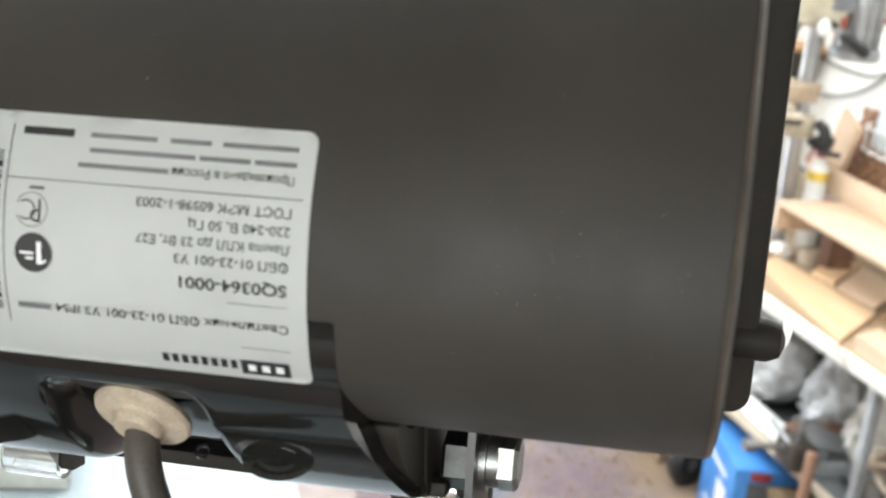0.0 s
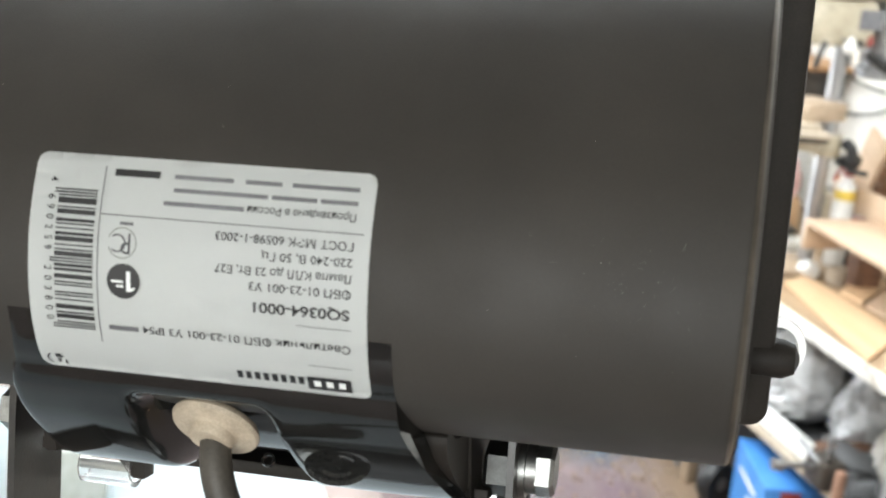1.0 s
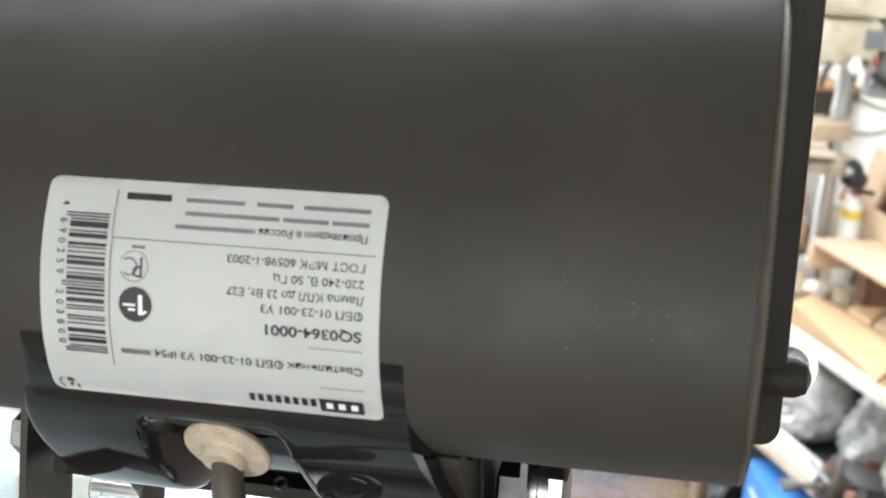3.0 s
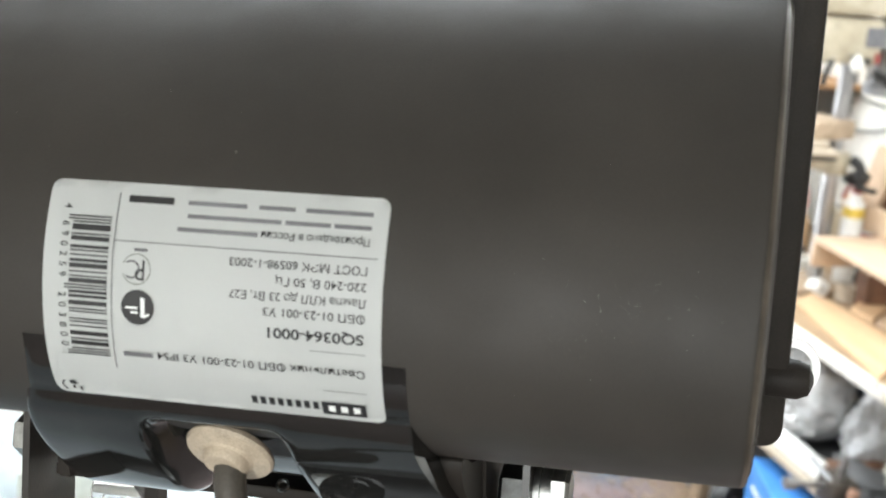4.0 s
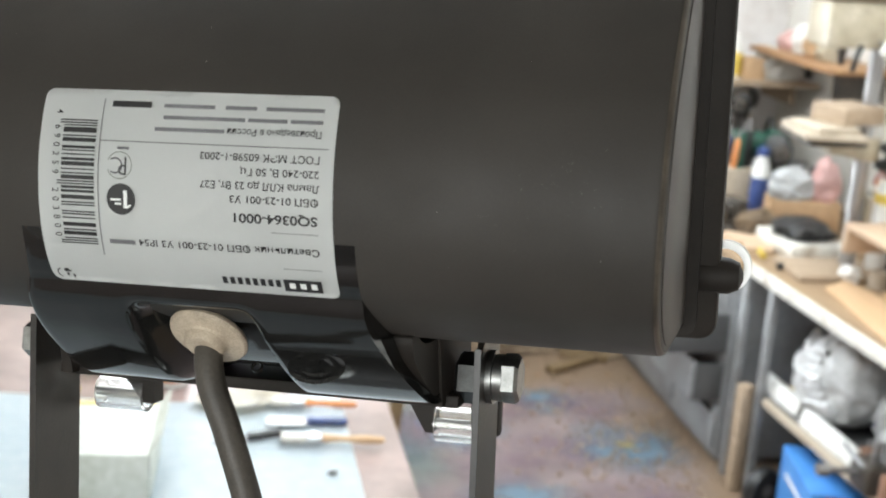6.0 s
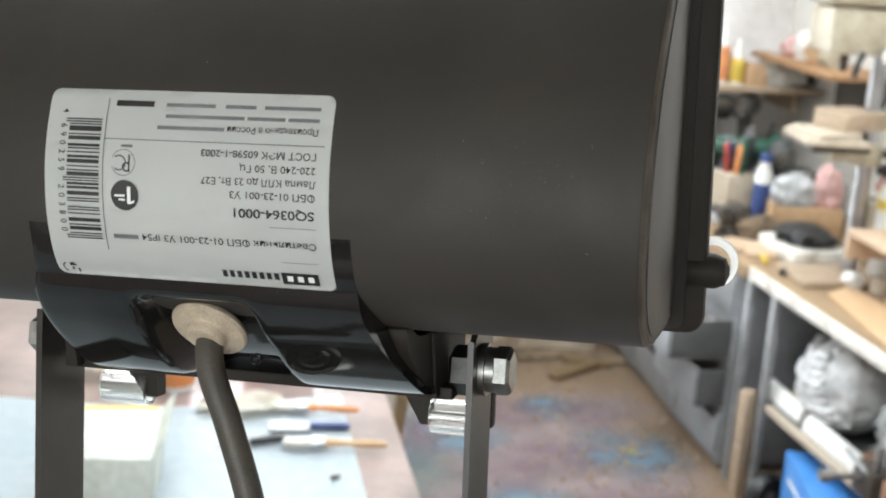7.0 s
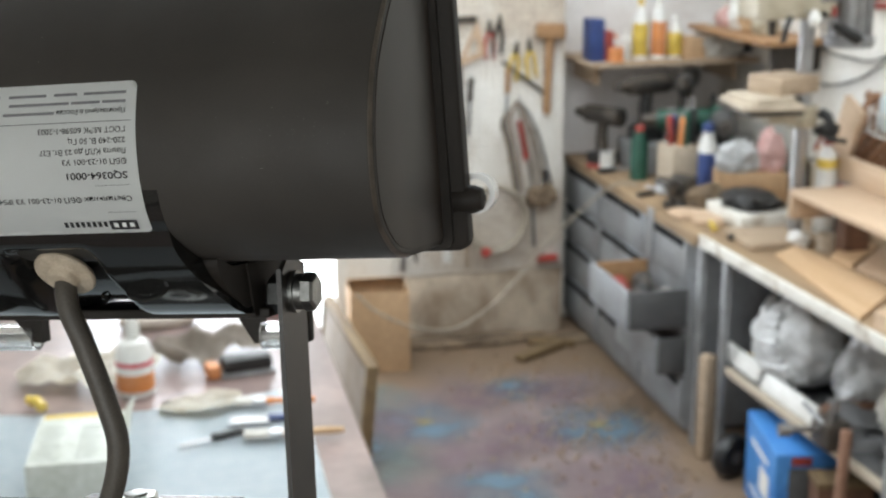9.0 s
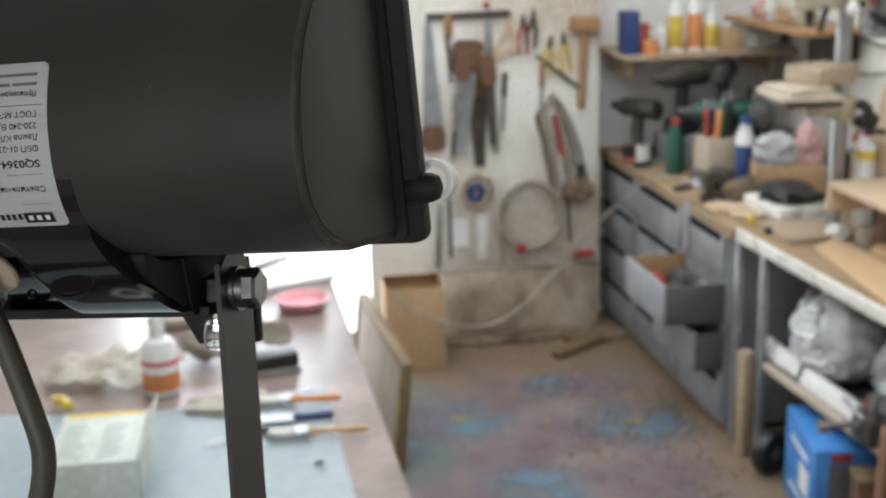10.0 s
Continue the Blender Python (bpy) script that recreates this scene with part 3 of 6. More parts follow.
bm = bmesh.new()
rings = []
for y, inset in ((21.6, 1.0), (22.2, 0.25), (23.2, 0.0), (27.6, 0.0), (28.6, 0.3), (29.0, 1.0)):
    rings.append([bm.verts.new((x, y, z)) for x, z in rounded(-102 + inset, 102 - inset, 8.4 + inset, 106 - inset, 4.0)])
for a, b in zip(rings, rings[1:]):
    for k in range(len(a)):
        bm.faces.new((a[k], a[(k + 1) % len(a)], b[(k + 1) % len(a)], b[k]))
bm.faces.new(rings[0])
bm.faces.new(rings[-1][::-1])
# the narrow lip by which the frame grips the housing
prism_bm(rounded(-97.6, 97.6, 9.4, 103, 3.0), 19.4, 21.6, "y", bm)
part("front_frame", leaning(bm), M["rim"], lamp, "black front frame with rounded corners")
part("front_glass", leaning(box_bm((-92, 29.2, 16), (92, 32.0, 99), 1.0)), M["clear"], lamp, "flat front glass")
bm = cyl_bm((0.095, 0.0205, 0.0235), (0.1074, 0.0205, 0.0235), 0.0041, bevel=0.0032)
box_bm((0.095, 0.0175, 0.0195), (0.1045, 0.025, 0.0275), 0.002, bm)
part("frame_lug", bm, M["rim"], lamp, "rounded black lug of the front frame")
ob = part("lug_sleeve", ring_bm(-3.0, 3.0, 0, 0, 4.3, 6.0), M["milky"], lamp, "clear plastic sleeve behind the lug")
ob.matrix_local = pose(0.1030, 0.0293, 0.0248, 0, 0, 90)
for side in (-1, 1):
    # flat end plates, slightly proud
    bm = bmesh.new()
    rows = []
    for off, inset in ((-0.2, 2.3), (0.22, 2.3), (0.34, 2.6)):
        row = []
        for y, z in PROFILE:
            d = Vector((y + 5, z - 50))
            d *= 1 - inset / d.length
            row.append(bm.verts.new((side * (94.5 + off + END_LEAN * (40 + d[1])), d[0] - 5, d[1] + 50)))
        rows.append(row)
    for a, b in zip(rows, rows[1:]):
        for k in range(len(a)):
            bm.faces.new((a[k], a[(k + 1) % len(a)], b[(k + 1) % len(a)], b[k]))
    bm.faces.new(rows[0])
    bm.faces.new(rows[-1])
    part("end_plate", scaled(bm), M["end_paint"], lamp, "slightly paler flat end plate of the housing", 28)
# rounded end edges in a paler tone that paints the highlight they catch
for side in (-1, 1):
    bm = bmesh.new()
    rows = []
    for back_off, inset in ((1.15, 0.03), (0.75, 0.20), (0.42, 0.50), (0.20, 0.92)):
        row = []
        for y, z in BACK:
            d = Vector((y + 5, z - 50))
            d *= 1 - (inset - 0.05) / d.length
            row.append(bm.verts.new((side * (94.55 - back_off + END_LEAN * (40 + d[1])), d[0] - 5, d[1] + 50)))
        rows.append(row)
    for a, b in zip(rows, rows[1:]):
        for k in range(len(a) - 1):
            bm.faces.new((a[k], a[k + 1], b[k + 1], b[k]))
    part("worn_edge", scaled(bm), M["worn"], lamp, "end edge with the paint rubbed thin", 60)
tbox = part("terminal_box", terminal_box_bm(), M["plastic"], lamp, "glossy black moulded terminal box", 40)
ripple = [(0.05, 0.12), (0.8, 0.10), (1.5, 0.02), (2.2, 0.14), (2.9, 0.20), (3.5, 0.06), (4.1, 0.02), (4.7, 0.09), (5.3, 0.06), (6.2, -0.12)]
mark = part("mould_mark", scaled(lathe_bm(ripple, 48, m=pose(0, 0, 0, 0, 90, 0))), M["plastic"], tbox, "rippled oval moulding dimple", 60)
mark.matrix_local = pose(0.0258, -0.03225, 0.00560, 0, 0, -90) @ pose(0, 0, 0, 0, -38, 0) @ Matrix.Diagonal((1, 1.0, 0.66, 1))
part("vent_ring", ring_bm(-0.4, 0.4, 0, 0, 0.9, 1.3, 24), M["plastic"], tbox, "small moulded ring").matrix_local = pose(0.0105, -0.0262, 0.0030, 0, 0, -90) @ pose(0, 0, 0, 0, -38, 0)
bm = box_bm((-0.0485, -0.0050, -0.0068), (0.0490, 0.0165, -0.0040), 0.0005)
part("mounting_plate", bm, M["rim"], lamp, "flat black plate below the terminal box")
part("end_cheek", scaled(prism_bm(spline([(14, 11), (-18, 9.6), (-28, 12.5), (-31.5, 12.5), (-30, 8.2), (-24.5, 3.8), (-17, -0.4), (-10, -3.2), (14, -3.2)], 4), 39.0, 45.6, "x")), M["rim"], tbox, "matt black end of the terminal box")
for x in (-0.0445, 0.0450):
    bm = prism_bm([(-8, -6), (16, -6), (18, 9.2), (-12, 9.2)], x / MM - 1.2, x / MM + 1.2, "x")
    part("mounting_ear", scaled(bm), M["rim"], lamp)
for wedge, s0, s1 in (([(31, -6.9), (39.5, -6.9), (39, -17), (37, -17)], 39.3, 48.6), ([(-44, -6.9), (-33, -6.9), (-32.8, -16.5), (-35.6, -16.5)], -48.4, -35.8)):
    # tapered clip and clear sleeve under the plate on either side
    part("frame_clip", scaled(prism_bm(wedge, 12.5, 17.5, "y")), M["rim"], lamp, "tapered black clip")
    part("clip_sleeve", ring_bm(s0, s1, 15, -15, 3.1, 4.3), M["frosted"], lamp, "clear plastic sleeve")
    part("clip_pin", cyl_bm((s0 * MM - 0.001, 0.015, -0.0150), (s1 * MM + 0.001, 0.015, -0.0150), 0.0012, seg=16), M["bright_zinc"], lamp, "zinc-plated pin")
part("frame_clip", box_bm((0.0475, 0.0135, -0.017), (0.0545, 0.0175, -0.005), 0.001), M["rim"], lamp)

# specks of dust, then a close cluster that paints a sparkle
random.seed(5)
bm = bmesh.new()
for k in range(22):
    u, v = random.uniform(-70, 90), random.uniform(-26, 34)
    if -26 < u < 37 and -2 < v:
        continue
    w = random.choice((0.03, 0.04, 0.05, 0.09))
    bm.faces.new([bm.verts.new(on_back(u + w * a, v + w * b, 0.03)) for a, b in ((-1, -0.6), (0.7, -1), (1, 0.8), (-0.6, 1))])
for k in range(90):
    u, v, w = random.gauss(75, 8), random.gauss(15, 4.5), random.choice((0.018, 0.024, 0.03, 0.04))
    if u < 92:
        bm.faces.new([bm.verts.new(on_back(u + w * a, v + w * b, 0.03)) for a, b in ((-1, -0.6), (0.7, -1), (1, 0.8), (-0.6, 1))])
tagged(part("dust_specks", bm, M["rag"], housing, "specks of pale dust"), kind="stuff")

# bracket: one bent steel strap
bm = bmesh.new()
for xa, th in ((-54.2, 1.6), (53.0, 1.4)):
    prism_bm(spline([(-8.7, -66), (-8.7, 1), (-7.5, 6), (-3.4, 9.2), (1.2, 10.0), (5.8, 9.2), (9.9, 6), (11.1, 1), (11.1, -66)], 3), xa, xa + th, "x", bm)
scaled(bm)
box_bm((-0.0539, -0.0087, -0.0672), (0.0543, 0.0111, -0.0652), 0.0006, bm)
bracket = part("bracket", bm, M["strap"], lamp, "bent black steel strap bracket")
for x in (-36, 36):
    bm = cyl_bm((x * MM, 0.0022, -0.0653), (x * MM, 0.0022, -0.06490), 0.0022, seg=16)
    part("strap_hole", bm, M["hole"], bracket, "small drilled hole")
bm = cyl_bm((0.0002, 0.0030, -0.0652), (0.0002, 0.0030, -0.0641), 0.0085, seg=32, bevel=0.0003)
part("base_washer", bm, M["bright_zinc"], lamp, "wide zinc-plated washer")
ob = part("base_nut", hex_bm(0, 3.0, 0, 0, 12.5), M["bright_zinc"], lamp, "zinc-plated nut")
ob.matrix_local = pose(0.0002, 0.0030, -0.0641, 0, -90, 0)
bm = cyl_bm((0.0002, 0.0030, -0.0641), (0.0002, 0.0030, -0.0602), 0.0036, seg=16, bevel=0.0004)
part("base_stud", bm, M["zinc"], lamp, "threaded stud")
for sx, b, mid, end in ((1, 54.45, 3.4, 7.0), (-1, -54.25, 2.3, 5.7)):
    part("bolt_head", hex_bm(b + sx * mid, b + sx * end, 1.2, -0.2, 9.6), M["zinc"], lamp, "zinc-plated hex bolt head", 20)
    part("plain_washer", ring_bm(b, b + sx * 1.3, 1.2, -0.2, 3.0, 6.0), M["zinc"], lamp, "plain washer")
    part("spring_washer", ring_bm(b + sx * 1.4, b + sx * (mid + 0.1), 1.2, -0.2, 3.0, 5.2), M["zinc"], lamp, "spring washer")
part("lock_nut", hex_bm(52.95, 47.4, 1.2, -0.8, 10), M["lock_nut"], lamp, "dull zinc-plated hex nut", 20)

# cable gland and cable
bm = lathe_bm([(0.0080, 0.0), (0.0084, 0.0006), (0.0085, 0.0012), (0.0081, 0.0019), (0.0066, 0.0022), (0.0050, 0.0023), (0.0045, 0.0027), (0.0042, 0.0040), (0.0037, 0.0045), (0.0028, 0.0045)], 40)
gland = part("cable_gland", bm, M["rubber"], lamp, "beige rubber cable gland")
gland.matrix_local = pose(0.0024, -0.0318, 0.0108, 136, 6, 0)
bm = tube_bm([(0.0022, -0.0300, 0.0110), (0.0030, -0.0340, 0.0060), (0.0048, -0.0358, 0.0), (0.0084, -0.0362, -0.0085), (0.0138, -0.0362, -0.0245),
              (0.0160, -0.0355, -0.0365), (0.0125, -0.0345, -0.050), (0.0050, -0.0330, -0.061), (-0.004, -0.034, -0.085), (-0.006, -0.05, -0.16), (0.0, -0.09, -0.30),
              (0.01, -0.155, -0.50)], 0.0030, 16)
part("cable", bm, M["cable"], lamp, "dark grey rubber cable")

# ---- the sticker ----
SH = STICK_H


def bent(bm, lift):
    """Bends a flat drawing in sticker millimetres (reading direction to the right, up) round the housing's back."""
    for v in bm.verts:
        v.co = on_back(STICK_X - v.co.x, v.co.y, lift + v.co.z)
    bmesh.ops.recalc_face_normals(bm, faces=bm.faces[:])
    return bm


bm = bmesh.new()
cols = [0.0, 0.25, 0.8, 1.6] + [2 + k * 2.83 for k in range(1, 20)] + [STICK_W - 1.6, STICK_W - 0.8, STICK_W - 0.25, STICK_W]
last = None
for u in cols:
    d = min(u, STICK_W - u)
    cut = 1.8 - math.sqrt(max(0.0, 1.8 ** 2 - (1.8 - min(d, 1.8)) ** 2))
    row = [bm.verts.new((u, cut + (SH - 2 * cut) * k / 24, 0)) for k in range(25)]
    if last:
        for k in range(24):
            bm.faces.new((last[k], row[k], row[k + 1], last[k + 1]))
    last = row
bmesh.ops.solidify(bm, geom=bm.faces[:], thickness=-0.12)
sticker = part("sticker", bent(bm, 0.14), M["sticker"], lamp, "white paper data sticker, upside down", 60)


def bar(u0, v0, u1, v1, bm=None):
    """A printed bar, in fractions of the sticker."""
    out = bm or bmesh.new()
    n = max(1, int((v1 - v0) * SH / 1.5))
    for k in range(n):
        a, b = v0 + (v1 - v0) * k / n, v0 + (v1 - v0) * (k + 1) / n
        out.faces.new([out.verts.new((u * STICK_W, v * SH, 0)) for u, v in ((u0, a), (u1, a), (u1, b), (u0, b))])
    return out


def print_part(name, bm, ink="ink", label="", lift=0.32):
    return part(name, bent(bm, lift), M[ink], sticker, label)


def text_bm(words, heavy=0.0, space=1.0):
    data = bpy.data.curves.new("words", "FONT")
    data.body, data.resolution_u, data.offset, data.space_character = words, 8, heavy, space
    ob = new("words", data)
    me = bpy.data.meshes.new_from_object(ob.evaluated_get(bpy.context.evaluated_depsgraph_get()))
    bm = bmesh.new()
    bm.from_mesh(me)
    bpy.data.objects.remove(ob)
    bpy.data.meshes.remove(me)
    bpy.data.curves.remove(data)
    return bm


def line_of_text(words, u0, u1, v, height, ink="ink", heavy=0.0):
    """Words from u0 to u1 with their middle at v, as tall as height millimetres."""
    plain = words.replace("е", "e").replace("Ф", "О").replace("н", "п").replace("м", "П")
    bm = text_bm(plain, heavy + 0.006)
    for k, letter in enumerate(words):
        if letter not in "Фнм":
            continue
        right = max(p.co.x for p in text_bm(plain[:k + 1]).verts)
        left = right - {"Ф": 0.75, "н": 0.43, "м": 0.57}[letter]
        if letter == "Ф":
            strokes = [((left + right) / 2 - 0.04, -0.06, (left + right) / 2 + 0.04, 0.76, 0)]
        else:
            bmesh.ops.delete(bm, geom=[p for p in bm.verts if left - 0.008 < p.co.x < right + 0.008], context="VERTS")
            strokes = [(left, 0, left + 0.08, 0.52, 0), (right - 0.08, 0, right, 0.52, 0)]
            mid = (left + right) / 2
            strokes += [(left + 0.08, 0.23, right - 0.08, 0.30, 0)] if letter == "н" else [(left + 0.03, 0.0, mid - 0.02, 0.52, -1), (mid + 0.02, 0.0, right - 0.03, 0.52, 1)]
        for x0, y0, x1, y1, slant in strokes:
            corners = ((x0, y0), (x1, y0), (x1, y1), (x0, y1))
            if slant < 0:
                corners = ((x1 - 0.05, y0), (x1 + 0.04, y0), (x0 + 0.09, y1), (x0, y1))
            elif slant > 0:
                corners = ((x0 - 0.04, y0), (x0 + 0.05, y0), (x1, y1), (x1 - 0.09, y1))
            bm.faces.new([bm.verts.new((x, y, 0)) for x, y in corners])
    xs, ys = [p.co.x for p in bm.verts], [p.co.y for p in bm.verts]
    cap = 0.70
    for p in bm.verts:
        p.co = Vector((STICK_W * (u0 + (u1 - u0) * (p.co.x - min(xs)) / (max(xs) - min(xs))), SH * v + (p.co.y / cap - 0.5) * height, 0))
    return print_part("printed_text", bm, ink)


line_of_text("SQ0364-0001", 0.049, 0.322, 0.591, 1.7, heavy=0.012)
line_of_text("ФБП 01-23-001 У3", 0.046, 0.335, 0.503, 1.35)
line_of_text("Лампа КЛЛ до 23 Вт, Е27", 0.043, 0.435, 0.439, 1.35)
line_of_text("220-240 В, 50 Гц", 0.045, 0.302, 0.374, 1.35)
line_of_text("ГОСТ МЭК 60598-1-2003", 0.046, 0.438, 0.307, 1.35)
line_of_text("Светильник ФБП 01-23-001 У3 IP54", 0.047, 0.655, 0.742, 1.35)
line_of_text("Произведено в России", 0.047, 0.355, 0.190, 1.25)
print_part("printed_bar", bar(0.668, 0.733, 0.757, 0.755), "grey_ink")
for u0, u1, v in ((0.365, 0.60, 0.190), (0.045, 0.150, 0.132), (0.160, 0.290, 0.132), (0.300, 0.575, 0.132), (0.045, 0.235, 0.075), (0.265, 0.37, 0.075), (0.405, 0.578, 0.075)):
    print_part("printed_bar", bar(u0, v - 0.009, u1, v + 0.009), "grey_ink")
bm = bar(0.622, 0.058, 0.757, 0.088)
print_part("printed_bar", bm)
print_part("maker_block", bar(0.053, 0.892, 0.180, 0.965))
bm = bmesh.new()
for k in range(3):
    bar(0.069 + 0.036 * k, 0.910, 0.089 + 0.036 * k, 0.944, bm)
print_part("maker_mark", bm, "sticker", lift=0.40)
for k in range(8):
    print_part("maker_bar", bar(0.190 + 0.0258 * k, 0.898, 0.206 + 0.0258 * k, 0.940))
for u0, v0, u1, v1 in ((0.02, 0.253, 0.786, 0.257), (0.784, 0.05, 0.787, 0.82), (0.045, 0.652, 0.20, 0.6545), (0.045, 0.832, 0.17, 0.8345)):
    print_part("ruled_line", bar(u0, v0, u1, v1), "grey_ink")


def disc_bm(u, v, r0, r1, a0=0, a1=360, n=48):
    bm = bmesh.new()
    rows = [(bm.verts.new((u * STICK_W + r0 * math.cos(radians(a)), v * SH + r0 * math.sin(radians(a)), 0)),
             bm.verts.new((u * STICK_W + r1 * math.cos(radians(a)), v * SH + r1 * math.sin(radians(a)), 0)))
            for a in (a0 + (a1 - a0) * k / n for k in range(n + 1))]
    for a, b in zip(rows, rows[1:]):
        bm.faces.new((a[0], a[1], b[1], b[0]))
    return bm


print_part("guarantee_disc", disc_bm(0.706, 0.532, 0.01, 3.0))
bm = bmesh.new()
for corners in (((0.0, 0.0), (0.75, 0.0), (0.75, 3.4), (0.0, 3.4)), ((-0.8, 2.55), (-0.001, 2.9), (-0.001, 3.4), (-0.8, 3.0))):
    bm.faces.new([bm.verts.new((0.684 * STICK_W + x, 0.489 * SH + y, 0)) for x, y in corners])
print_part("printed_figure", bm, "sticker", lift=0.40)
bm = bar(0.705, 0.549, 0.727, 0.559)
bar(0.705, 0.529, 0.742, 0.539, bm)
print_part("printed_bars", bm, "sticker", lift=0.40)
print_part("approval_mark", disc_bm(0.712, 0.370, 2.45, 2.62, 20, 340), "faint_ink")
bm = disc_bm(0.700, 0.392, 0.60, 0.95, -90, 90)
bar(0.694, 0.368, 0.700, 0.377, bm)
bar(0.694, 0.407, 0.700, 0.416, bm)
bar(0.688, 0.330, 0.694, 0.416, bm)
print_part("approval_mark", bm, "ink")
print_part("approval_mark", disc_bm(0.727, 0.372, 1.25, 1.55, 50, 310), "grey_ink")
print_part("printed_bar", bar(0.682, 0.282, 0.722, 0.294), "grey_ink")
bm = bar(0.932, 0.915, 0.950, 0.935)
bar(0.937, 0.942, 0.945, 0.962, bm)
bar(0.917, 0.950, 0.924, 0.975, bm)
bar(0.925, 0.925, 0.932, 0.933, bm)
print_part("small_symbol", bm)
print_part("small_symbol", disc_bm(0.958, 0.945, 1.0, 1.25, -70, 70, 16))

# barcode, drawn bar by bar
CODE = "4690259203800"
L_SETS = "0001101 0011001 0010011 0111101 0100011 0110001 0101111 0111011 0110111 0001011".split()
FIRST = "LGLLGG"
bits = "101"
for digit, which in zip(CODE[1:7], FIRST):
    c = L_SETS[int(digit)]
    bits += c if which == "L" else "".join("1" if b == "0" else "0" for b in c)[::-1]
bits += "01010"
for digit in CODE[7:]:
    bits += "".join("1" if b == "0" else "0" for b in L_SETS[int(digit)])
bits += "101"
bm = bmesh.new()
unit = (0.767 - 0.157) / len(bits)
k = 0
while k < len(bits):
    n = 1
    while k + n < len(bits) and bits[k + n] == bits[k]:
        n += 1
    if bits[k] == "1":
        guard = k < 3 or k > 91 or 44 < k < 50
        bar(0.800, 0.157 + k * unit, 0.931 if guard else 0.917, 0.157 + (k + n) * unit, bm)
    k += n
tagged(print_part("barcode", bm, label="black barcode"), kind="stuff")
spots = [0.120] + [0.175 + 0.26 * (k + 0.5) / 6 for k in range(6)] + [0.480 + 0.265 * (k + 0.5) / 6 for k in range(6)]
for digit, v in zip(CODE, spots):
    bm = text_bm(digit, 0.004)
    xs = [p.co.x for p in bm.verts]
    mid = (min(xs) + max(xs)) / 2
    for p in bm.verts:
        p.co = Vector((STICK_W * 0.948 - p.co.y / 0.7 * 1.35, SH * v + (p.co.x - mid) / 0.7 * 1.25, 0))
    print_part("printed_digit", bm)


# ---- post and table ----
base = [LAMP @ Vector((x, y, -0.0673)) for x, y in ((-0.026, -0.012), (0.026, -0.012), (0.026, 0.024), (-0.026, 0.024))]
bm = bmesh.new()
lower = [bm.verts.new((p.x, p.y, TABLE + 0.002)) for p in base]
upper = [bm.verts.new(p) for p in base]
for k in range(4):
    bm.faces.new((lower[k], lower[(k + 1) % 4], upper[(k + 1) % 4], upper[k]))
bm.faces.new(upper)
bm.faces.new(lower[::-1])
solid("steel_post", bm, M["strap"], "plain black steel post standing on the table under the floodlight", "post")

table = thing("work_table", "brown varnished work table with a glossy top", "table", pose(-0.5, 1.3, 0))
part("tabletop", box_bm((-0.9, -1.9, TABLE - 0.035), (0.80, 1.28, TABLE), 0.004), M["table"], table)
for x in (-0.82, 0.66):
    for y in (-1.8, 1.18):
        part("leg", box_bm((x - 0.035, y - 0.035, 0), (x + 0.035, y + 0.035, TABLE - 0.036), 0.004), M["oak"], table)
    part("apron", box_bm((x - 0.012, -1.764, TABLE - 0.12), (x + 0.012, 1.144, TABLE - 0.036), 0.002), M["oak"], table)

bm = bmesh.new()
nx, ny = 20, 40
verts = [[bm.verts.new((-1.0 + 1.225 * i / nx, -0.22 + (1.875 - 0.03 * math.sin(i * 0.5)) * j / ny, 0.003 + 0.0012 * noise.noise(Vector((i * 0.7, j * 0.7, 0))))) for i in range(nx + 1)] for j in range(ny + 1)]
for j in range(ny):
    for i in range(nx):
        bm.faces.new((verts[j][i], verts[j][i + 1], verts[j + 1][i + 1], verts[j + 1][i]))
bmesh.ops.solidify(bm, geom=bm.faces[:], thickness=0.0015)
solid("plastic_sheet", bm, M["sheet"], "pale bluish plastic sheet covering the table", "sheet", pose(0, 0, TABLE))


def carton(name, label, w, d, h, m, material, category="box"):
    ob = thing(name, label, category, m)
    part("carton", box_bm((-w / 2, -d / 2, 0), (w / 2, d / 2, h), 0.0012), material, ob)
    return ob


ON = TABLE + 0.0055
c = carton("lamp_carton", "white printed carton with a loose side flap on the sheet", 0.115, 0.17, 0.075, pose(-0.105, 1.36, ON, 0, 0, -3), M["card_white"])
for k in range(9):
    for x in (-0.048, 0.004):
        part("printed_bar", box_bm((x, -0.070 + 0.013 * k, 0.0751), (x + 0.022 + 0.008 * ((k * 7 + int(x * 100)) % 3) / 2, -0.0665 + 0.013 * k, 0.0755)), M["faint_ink"], c)
part("green_stripe", box_bm((0.0576, -0.082, 0.004), (0.0581, -0.074, 0.070)), M["petal_green"], c, "green printed stripe")
part("yellow_flap", box_bm((-0.052, 0.070, 0.0751), (0.052, 0.083, 0.0757)), M["yellow"], c, "yellow printed edge")
part("side_flap", box_bm((-0.0005, -0.080, 0.0), (0.0005, 0.080, 0.030)), M["card_white"], c, "short flap standing up").matrix_local = pose(0.056, 0.0, 0.075, 0, 35, 0)


